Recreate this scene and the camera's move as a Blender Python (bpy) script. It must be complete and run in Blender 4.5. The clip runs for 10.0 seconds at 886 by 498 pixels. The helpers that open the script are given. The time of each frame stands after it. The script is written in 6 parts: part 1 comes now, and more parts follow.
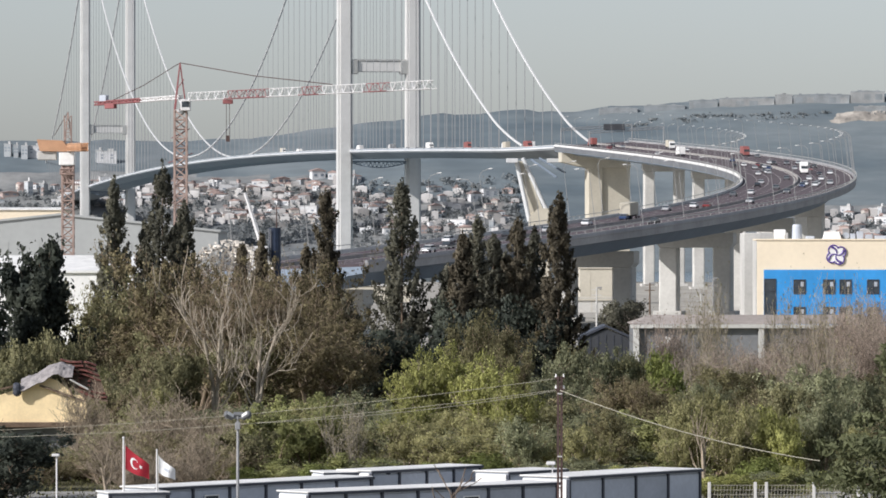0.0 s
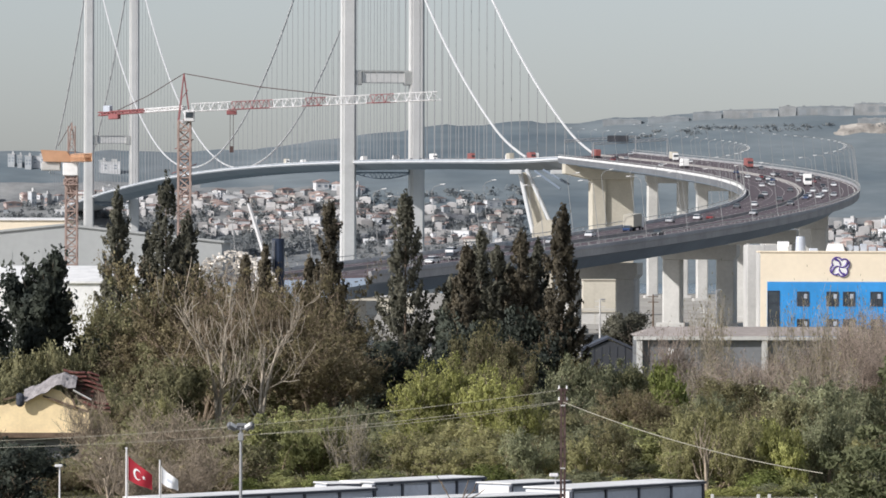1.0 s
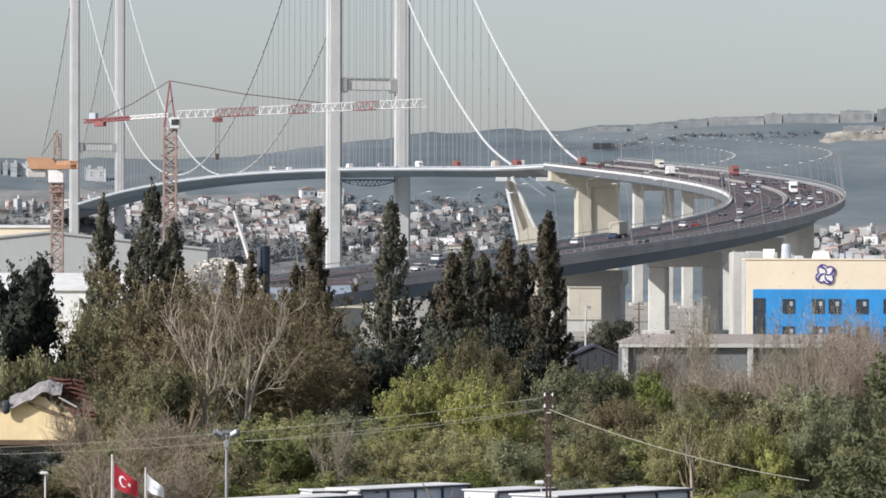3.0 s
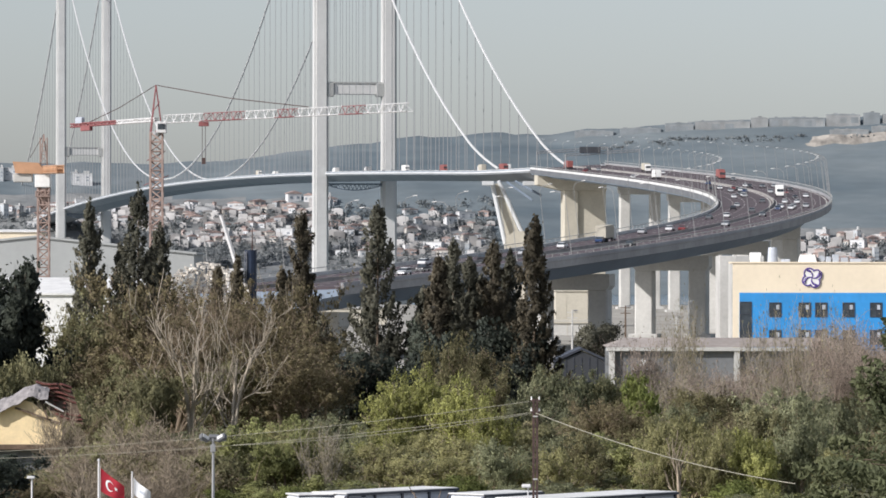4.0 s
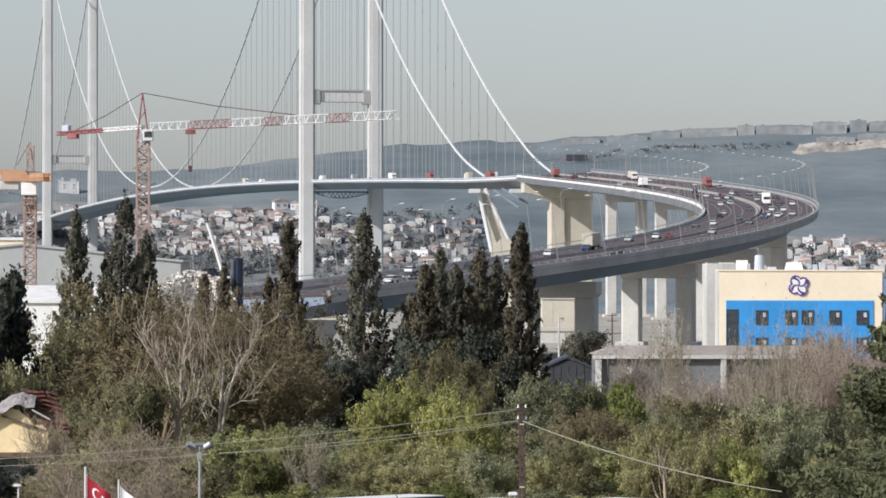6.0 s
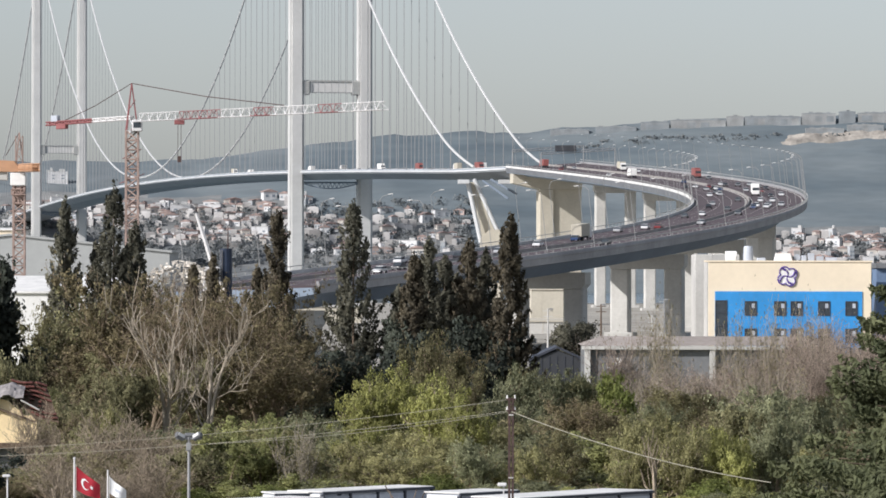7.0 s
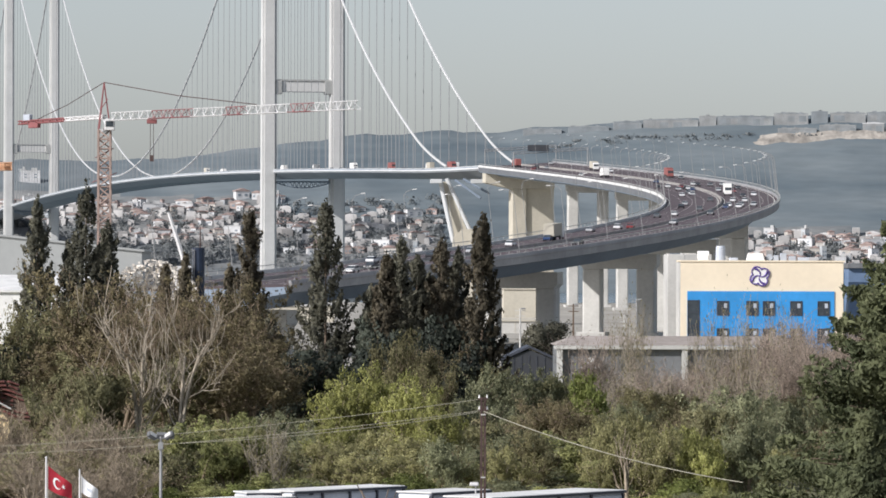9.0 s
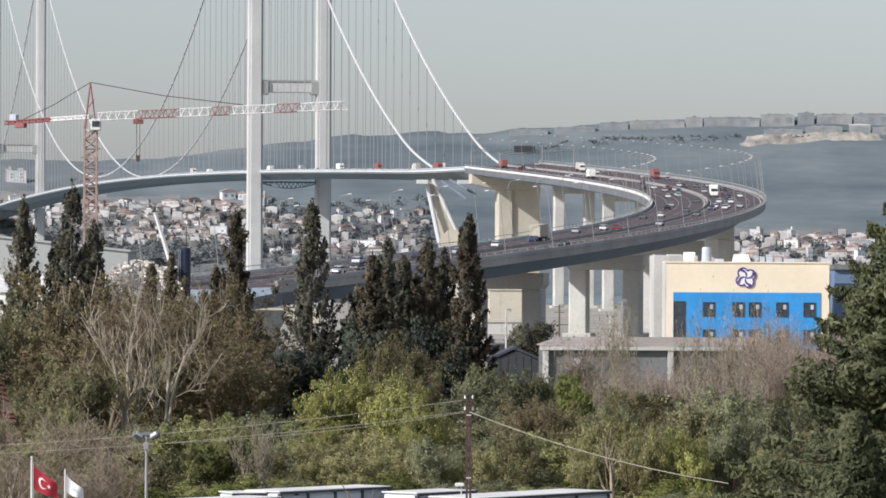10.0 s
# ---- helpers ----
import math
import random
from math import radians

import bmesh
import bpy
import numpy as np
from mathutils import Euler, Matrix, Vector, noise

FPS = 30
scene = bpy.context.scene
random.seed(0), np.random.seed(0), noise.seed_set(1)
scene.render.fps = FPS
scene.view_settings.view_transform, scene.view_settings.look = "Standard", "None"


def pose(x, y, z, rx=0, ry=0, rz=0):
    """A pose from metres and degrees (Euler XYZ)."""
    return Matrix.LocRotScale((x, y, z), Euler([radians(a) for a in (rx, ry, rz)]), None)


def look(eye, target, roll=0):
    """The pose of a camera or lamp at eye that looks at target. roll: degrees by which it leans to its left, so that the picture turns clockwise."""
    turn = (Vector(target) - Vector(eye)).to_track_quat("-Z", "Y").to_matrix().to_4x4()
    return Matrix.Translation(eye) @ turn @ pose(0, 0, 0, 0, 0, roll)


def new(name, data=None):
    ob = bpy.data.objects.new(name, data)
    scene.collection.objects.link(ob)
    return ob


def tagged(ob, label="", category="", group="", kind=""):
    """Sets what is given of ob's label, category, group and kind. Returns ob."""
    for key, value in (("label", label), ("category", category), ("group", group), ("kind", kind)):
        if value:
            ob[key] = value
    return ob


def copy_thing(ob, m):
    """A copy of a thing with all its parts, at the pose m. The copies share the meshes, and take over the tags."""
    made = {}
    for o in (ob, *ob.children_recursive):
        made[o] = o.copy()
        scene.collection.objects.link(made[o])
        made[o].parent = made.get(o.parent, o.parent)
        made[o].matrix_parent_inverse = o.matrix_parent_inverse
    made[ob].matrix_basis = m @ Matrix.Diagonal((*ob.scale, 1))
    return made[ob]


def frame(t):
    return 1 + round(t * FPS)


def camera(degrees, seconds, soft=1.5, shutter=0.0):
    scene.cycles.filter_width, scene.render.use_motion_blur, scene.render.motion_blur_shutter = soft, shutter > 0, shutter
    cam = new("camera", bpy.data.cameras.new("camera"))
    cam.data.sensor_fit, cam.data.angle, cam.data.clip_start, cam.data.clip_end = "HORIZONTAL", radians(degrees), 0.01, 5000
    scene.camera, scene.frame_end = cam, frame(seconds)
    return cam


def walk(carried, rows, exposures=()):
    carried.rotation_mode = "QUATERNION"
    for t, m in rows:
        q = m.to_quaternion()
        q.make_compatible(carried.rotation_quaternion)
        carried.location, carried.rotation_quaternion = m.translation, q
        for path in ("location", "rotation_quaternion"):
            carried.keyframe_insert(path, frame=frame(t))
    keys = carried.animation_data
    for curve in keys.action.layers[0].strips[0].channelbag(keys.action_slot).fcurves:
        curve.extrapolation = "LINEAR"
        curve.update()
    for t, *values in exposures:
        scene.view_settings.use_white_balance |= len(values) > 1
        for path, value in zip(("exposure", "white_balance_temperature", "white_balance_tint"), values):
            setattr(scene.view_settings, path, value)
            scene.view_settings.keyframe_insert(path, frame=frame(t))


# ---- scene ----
cam = camera(10.3, 10.0, soft=1.7)
# seconds, x, z, pitch, roll, yaw
PATH = [
    (0, -0.000, 20.000, 0.0000, -0.0000, -0.0000),
    (0.5, -0.008, 20.006, 0.0528, -0.0874, 0.0169),
    (1, -0.001, 20.017, 0.1301, -0.1305, 0.0403),
    (1.5, 0.009, 20.011, 0.1818, -0.1358, 0.0367),
    (2, -0.006, 20.007, 0.2136, -0.2208, 0.0122),
    (2.5, -0.008, 20.006, 0.2141, -0.2060, -0.0483),
    (4, 0.008, 19.991, 0.2645, -0.0625, -0.2819),
    (4.5, -0.006, 20.000, 0.3278, -0.0571, -0.3315),
    (5, 0.015, 19.994, 0.3941, -0.0119, -0.3713),
    (6.5, 0.004, 20.004, 0.3057, -0.0888, -0.4939),
    (7, -0.010, 20.002, 0.2462, -0.0967, -0.5671),
    (7.5, 0.005, 20.003, 0.2153, -0.0840, -0.6448),
    (8, 0.006, 20.003, 0.2053, -0.0823, -0.7453),
    (8.5, 0.004, 19.998, 0.2244, -0.1254, -0.8172),
    (9, -0.003, 20.011, 0.2404, -0.1653, -0.8887),
    (9.5, 0.005, 20.014, 0.2505, -0.2238, -0.9585),
    (10, 0.010, 19.990, 0.2503, -0.2696, -1.0501),
]
walk(cam, [(t, pose(x, 0, z, 90 + p, r, w)) for t, x, z, p, r, w in PATH], [(0.0, 0.06, 6010, 12.0), (10.0, 0.06, 6010, 12.0)])

# ---- world and sun ----
SUN_FROM = Vector((-0.80, -0.53, 0.58)).normalized()
world = bpy.data.worlds.new("world")
scene.world = world
world.use_nodes = True
wn = world.node_tree.nodes
wl = world.node_tree.links
sky = wn.new("ShaderNodeTexSky")
sky.sky_type = "NISHITA"
sky.sun_disc = False
sky.sun_elevation = math.asin(SUN_FROM.z)
sky.sun_rotation = math.atan2(SUN_FROM.x, SUN_FROM.y)
sky.air_density, sky.dust_density, sky.ozone_density = 1.0, 1.2, 1.0
grey = wn.new("ShaderNodeHueSaturation")
grey.inputs["Saturation"].default_value = 0.45
wl.new(sky.outputs[0], grey.inputs["Color"])
wl.new(grey.outputs[0], wn["Background"].inputs[0])
wn["Background"].inputs[1].default_value = 0.108
sun = new("sun", bpy.data.lights.new("sun", "SUN"))
sun.data.energy, sun.data.angle, sun.data.color = 5.0, radians(0.6), (1.0, 0.93, 0.84)
sun.matrix_world = look(SUN_FROM * 300, (0, 0, 0))


# ---- materials ----
def material(name, base, rough=0.8, metal=0.0, vary=0.25, scale=1.0, fine=12.0, bump=0.0, rand=0.0, island=0.0, second=None, stretch=None):
    """Base colour broken up by coarse stains and fine grain; rand and island vary whole pieces."""
    m = bpy.data.materials.new(name)
    m.use_nodes = True
    n, l = m.node_tree.nodes, m.node_tree.links
    b = n["Principled BSDF"]
    b.inputs["Roughness"].default_value, b.inputs["Metallic"].default_value = rough, metal
    b.inputs["Specular IOR Level"].default_value = 0.3
    co = n.new("ShaderNodeTexCoord")
    t1, t2 = n.new("ShaderNodeTexNoise"), n.new("ShaderNodeTexNoise")
    t1.inputs["Scale"].default_value, t1.inputs["Detail"].default_value = scale, 6
    t2.inputs["Scale"].default_value, t2.inputs["Detail"].default_value = fine, 3
    where = co.outputs["Object"]
    if stretch:
        mp = n.new("ShaderNodeMapping")
        mp.inputs["Scale"].default_value = stretch
        l.new(where, mp.inputs["Vector"])
        where = mp.outputs[0]
    for t in (t1, t2):
        l.new(where, t.inputs["Vector"])
    ramp = n.new("ShaderNodeValToRGB")
    dark = [c * (1 - vary) for c in base]
    light = list(second) if second else [min(1, c * (1 + vary)) for c in base]
    ramp.color_ramp.elements[0].position, ramp.color_ramp.elements[0].color = 0.32, (*dark, 1)
    ramp.color_ramp.elements[1].position, ramp.color_ramp.elements[1].color = 0.68, (*light, 1)
    l.new(t1.outputs["Fac"], ramp.inputs["Fac"])
    hs = n.new("ShaderNodeHueSaturation")
    l.new(ramp.outputs["Color"], hs.inputs["Color"])
    val = n.new("ShaderNodeMapRange")
    val.inputs["From Min"].default_value, val.inputs["From Max"].default_value = 0.3, 0.7
    val.inputs["To Min"].default_value, val.inputs["To Max"].default_value = 1 - vary * 0.5, 1 + vary * 0.5
    l.new(t2.outputs["Fac"], val.inputs["Value"])
    out = val.outputs[0]
    for amount, kind, socket in ((rand, "ShaderNodeObjectInfo", "Random"), (island, "ShaderNodeNewGeometry", "Random Per Island")):
        if amount:
            src = n.new(kind)
            mr = n.new("ShaderNodeMapRange")
            mr.inputs["To Min"].default_value, mr.inputs["To Max"].default_value = 1 - amount, 1 + amount
            l.new(src.outputs[socket], mr.inputs["Value"])
            mul = n.new("ShaderNodeMath")
            mul.operation = "MULTIPLY"
            l.new(out, mul.inputs[0]), l.new(mr.outputs[0], mul.inputs[1])
            out = mul.outputs[0]
    l.new(out, hs.inputs["Value"])
    l.new(hs.outputs["Color"], b.inputs["Base Color"])
    if bump:
        bp = n.new("ShaderNodeBump")
        bp.inputs["Strength"].default_value = bump
        l.new(t2.outputs["Fac"], bp.inputs["Height"])
        l.new(bp.outputs[0], b.inputs["Normal"])
    return m


def foliage(name, base, second, island=0.32):
    """Leaf colour that also lets some light through."""
    m = material(name, base, 0.75, vary=0.25, scale=0.5, fine=3.0, island=island, second=second, rand=0.2)
    n, l = m.node_tree.nodes, m.node_tree.links
    b = n["Principled BSDF"]
    thru, mix = n.new("ShaderNodeBsdfTranslucent"), n.new("ShaderNodeMixShader")
    l.new(b.inputs["Base Color"].links[0].from_socket, thru.inputs["Color"])
    mix.inputs["Fac"].default_value = 0.45
    l.new(b.outputs[0], mix.inputs[1]), l.new(thru.outputs[0], mix.inputs[2])
    l.new(mix.outputs[0], n["Material Output"].inputs["Surface"])
    return m


M_GROUND = material("ground_soil", (0.15, 0.13, 0.08), 0.95, vary=0.4, scale=0.05, fine=0.6, second=(0.19, 0.19, 0.095))
# Haze over the far slopes is mixed into these two grey-blue colours.
M_HILL = material("hazed_hill_woods", (0.110, 0.141, 0.161), 0.95, vary=0.16, scale=0.014, fine=0.09, second=(0.165, 0.189, 0.198), stretch=(0.45, 0.3, 3.2))
M_TOWNGROUND = material("hazed_town_gardens", (0.17, 0.185, 0.192), 0.95, vary=0.25, scale=0.03, fine=0.2, second=(0.25, 0.25, 0.24), stretch=(0.6, 0.5, 2.0))
M_WATER = material("sea_water", (0.12, 0.16, 0.18), 0.25, vary=0.1, scale=0.02, fine=0.5, bump=0.1)
M_TOWER = material("tower_paint", (0.555, 0.55, 0.53), 0.6, vary=0.07, scale=0.05, fine=0.5)
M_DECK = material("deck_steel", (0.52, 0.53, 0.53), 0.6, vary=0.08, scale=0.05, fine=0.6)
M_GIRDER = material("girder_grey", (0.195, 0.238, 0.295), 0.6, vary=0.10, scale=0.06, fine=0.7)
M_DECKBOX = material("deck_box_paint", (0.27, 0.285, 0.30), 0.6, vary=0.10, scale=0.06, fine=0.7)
M_CABLE = material("cable_wrap", (0.53, 0.53, 0.52), 0.5, vary=0.05)
M_HANGER = material("hanger_rope", (0.185, 0.19, 0.195), 0.6, vary=0.05)
M_CONC = material("concrete", (0.50, 0.49, 0.46), 0.9, vary=0.12, scale=0.12, fine=1.5, bump=0.1)
M_CONC_W = material("warm_concrete", (0.49, 0.455, 0.375), 0.9, vary=0.10, scale=0.1, fine=1.2, bump=0.1)
M_ASPHALT = material("asphalt", (0.088, 0.070, 0.076), 0.9, vary=0.15, scale=0.08, fine=2.0)
M_LINE = material("road_paint", (0.62, 0.60, 0.55), 0.7, vary=0.15)
M_RAIL = material("galvanised_rail", (0.42, 0.42, 0.40), 0.5, 0.3, vary=0.1)
M_LAMPPOST = material("lamp_post_paint", (0.29, 0.29, 0.285), 0.5, 0.2, vary=0.08)
M_WHITE = material("white_paint", (0.78, 0.77, 0.74), 0.5, vary=0.06, fine=2)
M_CREAM = material("cream_cladding", (0.76, 0.66, 0.50), 0.7, vary=0.05, scale=0.1, fine=1.0)
M_BLUE = material("blue_cladding", (0.045, 0.265, 0.60), 0.6, vary=0.10, scale=0.15, fine=1.0)
M_PURPLE = material("purple_emblem", (0.10, 0.06, 0.26), 0.5, vary=0.1)
M_GLASS = material("window_glass", (0.05, 0.06, 0.07), 0.12, vary=0.2)
M_FRAME = material("dark_frame", (0.05, 0.055, 0.07), 0.5, vary=0.1)
M_PANEL = material("grey_panel", (0.44, 0.47, 0.52), 0.5, vary=0.10, scale=0.4, fine=4, rand=0.12)
M_ROOFW = material("white_roof_sheet", (0.74, 0.73, 0.70), 0.5, vary=0.10, scale=0.5, fine=3)
M_GREYWALL = material("grey_cladding", (0.36, 0.37, 0.36), 0.7, vary=0.06, scale=0.05, fine=0.8)
M_SHEDROOF = material("shed_roof_sheet", (0.33, 0.29, 0.26), 0.8, vary=0.18, scale=0.1, fine=0.8)
M_SHEDWALL = material("shed_wall", (0.16, 0.165, 0.17), 0.8, vary=0.15, scale=0.2, fine=1.5)
M_DARKSHED = material("dark_shed_sheet", (0.046, 0.049, 0.056), 0.7, vary=0.15, scale=0.3)
M_RED = material("crane_red", (0.25, 0.095, 0.095), 0.5, vary=0.12, scale=0.5)
M_CRWHITE = material("crane_white", (0.62, 0.61, 0.60), 0.5, vary=0.08)
M_ORANGE = material("crane_orange", (0.44, 0.255, 0.15), 0.55, vary=0.15, scale=0.5)
M_MASTRED = material("faded_red_mast", (0.33, 0.245, 0.21), 0.6, vary=0.15, scale=0.4)
M_YELLOW = material("yellow_render", (0.80, 0.64, 0.38), 0.9, vary=0.10, scale=0.6, fine=5, bump=0.2)
M_TILE = material("red_roof_tile", (0.155, 0.062, 0.05), 0.85, vary=0.25, scale=2, fine=10, rand=0.35)
M_TARP = material("grey_tarpaulin", (0.27, 0.25, 0.245), 0.6, vary=0.22, scale=1.5, fine=6, bump=0.4)
M_WOOD = material("weathered_wood", (0.12, 0.085, 0.06), 0.9, vary=0.3, scale=2, fine=12)
M_FLAGRED = material("red_flag_cloth", (0.33, 0.022, 0.035), 0.8, vary=0.10, scale=2)
M_FLAGWHITE = material("white_flag_cloth", (0.75, 0.75, 0.75), 0.8, vary=0.08, scale=2)
M_STEEL = material("grey_steel", (0.33, 0.33, 0.33), 0.45, 0.5, vary=0.15)
M_RUST = material("rusty_steel", (0.075, 0.048, 0.043), 0.8, vary=0.3, scale=2)
M_WIRE = material("pale_wire", (0.36, 0.34, 0.27), 0.6, vary=0.1)
M_BARK = material("grey_bark", (0.17, 0.13, 0.095), 0.95, vary=0.3, scale=1.5, fine=8, bump=0.3)
M_TWIG = material("brown_twig", (0.235, 0.182, 0.128), 0.95, vary=0.3, scale=0.6, fine=5, island=0.35)
M_TWIGRED = material("reddish_twig", (0.335, 0.27, 0.222), 0.95, vary=0.25, scale=0.5, fine=5, island=0.3)
M_PALETWIG = material("pale_twig", (0.285, 0.235, 0.175), 0.95, vary=0.25, scale=0.8, fine=5, island=0.3)
L_CYP = foliage("cypress_leaf", (0.112, 0.114, 0.088), (0.195, 0.187, 0.136))
L_CYPBROWN = foliage("cypress_brown", (0.120, 0.105, 0.075), (0.195, 0.168, 0.116))
L_DARK = foliage("dark_leaf", (0.056, 0.070, 0.060), (0.104, 0.116, 0.086))
L_OLIVE = foliage("olive_leaf", (0.235, 0.228, 0.118), (0.325, 0.308, 0.166))
L_LIME = foliage("spring_leaf", (0.315, 0.325, 0.106), (0.430, 0.430, 0.156))
L_GREEN = foliage("green_leaf", (0.237, 0.256, 0.100), (0.344, 0.350, 0.147))
L_BRIGHT = foliage("bright_leaf", (0.200, 0.235, 0.070), (0.295, 0.320, 0.102))
L_BUD = foliage("brown_bud", (0.195, 0.166, 0.092), (0.285, 0.243, 0.138))
L_REDBUD = foliage("reddish_bud", (0.275, 0.228, 0.178), (0.36, 0.30, 0.235))
L_GREYBUD = foliage("grey_bud", (0.264, 0.237, 0.129), (0.363, 0.319, 0.180))
L_PINE = foliage("conifer_needle", (0.096, 0.114, 0.060), (0.174, 0.185, 0.096))
L_SAGE = foliage("sage_leaf", (0.240, 0.254, 0.147), (0.345, 0.351, 0.207))
L_OCHRE = foliage("ochre_leaf", (0.285, 0.272, 0.124), (0.398, 0.376, 0.180))
L_UMBER = foliage("olive_umber_leaf", (0.165, 0.152, 0.078), (0.255, 0.234, 0.118))
M_LIMB = material("pale_limb", (0.38, 0.33, 0.26), 0.95, vary=0.22, scale=0.8, fine=5)
L_GRASS = foliage("grass_blade", (0.16, 0.17, 0.065), (0.24, 0.22, 0.10))


# ---- mesh helpers ----
def part(name, bm, mat, parent=None, label=""):
    me = bpy.data.meshes.new(name)
    if isinstance(bm, tuple):
        me.from_pydata(bm[0], [], bm[1])
    else:
        bm.to_mesh(me)
        bm.free()
    me.materials.append(mat)
    ob = new(name, me)
    if parent is not None:
        ob.parent = parent
    return tagged(ob, label)


def thing(name, m, label, category, group="", kind=""):
    e = new(name)
    e.matrix_world = m
    return tagged(e, label, category, group, kind)


def box(bm, c, s, m=None, bevel=0.0):
    """A box with centre c and full size s, in the pose m."""
    t = Matrix.Translation(c) @ Matrix.Diagonal((*s, 1))
    if m is not None:
        t = m @ t
    r = bmesh.ops.create_cube(bm, size=1, matrix=t)
    if bevel:
        es = list({e for v in r["verts"] for e in v.link_edges})
        bmesh.ops.bevel(bm, geom=es, offset=bevel, segments=1, affect="EDGES")
    return bm


def tube(bm, pts, r, n=6, r1=None):
    """A round bar through the points."""
    pts = [Vector(p) for p in pts]
    rings = []
    for i, p in enumerate(pts):
        d = (pts[min(i + 1, len(pts) - 1)] - pts[max(i - 1, 0)]).normalized()
        a = d.orthogonal().normalized() if abs(d.z) > 0.99 else d.cross(Vector((0, 0, 1))).normalized()
        b = d.cross(a)
        rr = r if r1 is None else r + (r1 - r) * i / (len(pts) - 1)
        rings.append([bm.verts.new(p + (a * math.cos(k * math.tau / n) + b * math.sin(k * math.tau / n)) * rr) for k in range(n)])
    for q, w in zip(rings, rings[1:]):
        for k in range(n):
            bm.faces.new((q[k], q[(k + 1) % n], w[(k + 1) % n], w[k]))
    bm.faces.new(rings[0][::-1])
    bm.faces.new(rings[-1])
    return bm


def prism(bm, section, y0, y1, m=None):
    """A section in x, z drawn out from y0 to y1."""
    a = [bm.verts.new((x, y0, z)) for x, z in section]
    b = [bm.verts.new((x, y1, z)) for x, z in section]
    n = len(section)
    for k in range(n):
        bm.faces.new((a[k], a[(k + 1) % n], b[(k + 1) % n], b[k]))
    bm.faces.new(a[::-1])
    bm.faces.new(b)
    bmesh.ops.recalc_face_normals(bm, faces=bm.faces)
    if m is not None:
        bmesh.ops.transform(bm, matrix=m, verts=bm.verts)
    return bm


def sweep(stations, section):
    """Closed section (side, up) along stations of (point, side vector, tilt)."""
    vs, fs, n = [], [], len(section)
    for p, side, tilt in stations:
        for a, b in section:
            vs.append((p[0] + side[0] * a, p[1] + side[1] * a, p[2] + b + tilt * a))
    for i in range(len(stations) - 1):
        for k in range(n):
            q = i * n
            fs.append((q + k, q + (k + 1) % n, q + n + (k + 1) % n, q + n + k))
    fs.append(tuple(range(n))[::-1])
    fs.append(tuple(range(len(vs) - n, len(vs))))
    return vs, fs


B = bmesh.new


# ---- ground, hills, sea ----
RIDGE_X = [-700, -450, -260, -160, -75, 0, 70, 120, 160, 240, 300, 350, 410, 450, 520, 700, 1000]
RIDGE_Z = [126, 128, 128, 134, 146, 155, 157, 157, 161, 167, 170, 173, 174, 175, 176, 180, 184]


def ground_z(x, y):
    if y < 230:
        return 18.0 - 14.2 * max(0.0, y) / 230
    if y < 2420:
        return 3.8
    if y < 4380:
        return -3.0
    u = min(1.0, (y - 4380) / 520)
    top = float(np.interp(x, RIDGE_X, RIDGE_Z)) + 2.2 * noise.noise((x * 0.02, 0.5, 9)) + 1.6 * noise.noise((x * 0.07, 1.5, 9))
    w = noise.noise((x * 0.006, y * 0.006, 3)) * 7 + noise.noise((x * 0.02, y * 0.02, 7)) * 2.5
    return 4 + (top - 4) * (0.35 * u + 0.65 * u ** 1.7) + w * u * (1.3 - u)


ys = [-400, -150, 0, 60, 120, 180, 230, 260] + list(range(300, 2400, 60)) + [2419, 2430, 3200, 4370] + list(range(4382, 4960, 16)) + [4980]
xs = list(range(-1400, -540, 60)) + list(range(-540, 600, 12)) + list(range(600, 1460, 60))
vs = [(x, y, ground_z(x, y)) for y in ys for x in xs]
nx = len(xs)
fs = [(j * nx + i, j * nx + i + 1, (j + 1) * nx + i + 1, (j + 1) * nx + i) for j in range(len(ys) - 1) for i in range(nx - 1)]
ground = part("ground", (vs, fs), M_GROUND)
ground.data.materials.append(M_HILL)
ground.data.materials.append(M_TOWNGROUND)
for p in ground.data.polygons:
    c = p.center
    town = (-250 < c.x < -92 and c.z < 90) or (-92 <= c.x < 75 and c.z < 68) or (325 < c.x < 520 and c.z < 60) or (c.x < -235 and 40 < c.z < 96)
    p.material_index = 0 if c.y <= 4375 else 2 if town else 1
    p.use_smooth = True
tagged(ground, "brown scrubby coastal ground rising to wooded hills with haze in their colour", "ground", kind="structure")
sea = part("water", box(B(), (0, 3400, -0.6), (2800, 1990, 0.6)), M_WATER)
tagged(sea, "calm grey-blue water of the gulf", "water", kind="structure")


def hill_at(x, y):
    return Vector((x, y, ground_z(x, y)))


# ---- suspension bridge ----
SLOPE = -0.173
Y_NEAR, Y_FAR, Y_END = 2900.0, 4425.0, 2336.0
AX = Vector((SLOPE, 1, 0)).normalized()
CROSS = Vector((AX.y, -AX.x, 0))
DECK_POLY = np.polyfit([2352, 2900, 3660, 4425, 4960], [67.5, 78.0, 84.5, 76.5, 61.5], 4)


def deck_point(y, side=0.0, up=0.0):
    p = Vector((-38.0 + SLOPE * (y - Y_NEAR), y, float(np.polyval(DECK_POLY, y)) + up))
    if y < 2440:
        bend = (2440 - y) / 104
        p += Vector((11.0 * bend * bend, 0, 1.4 * bend * bend))
    return p + CROSS * side


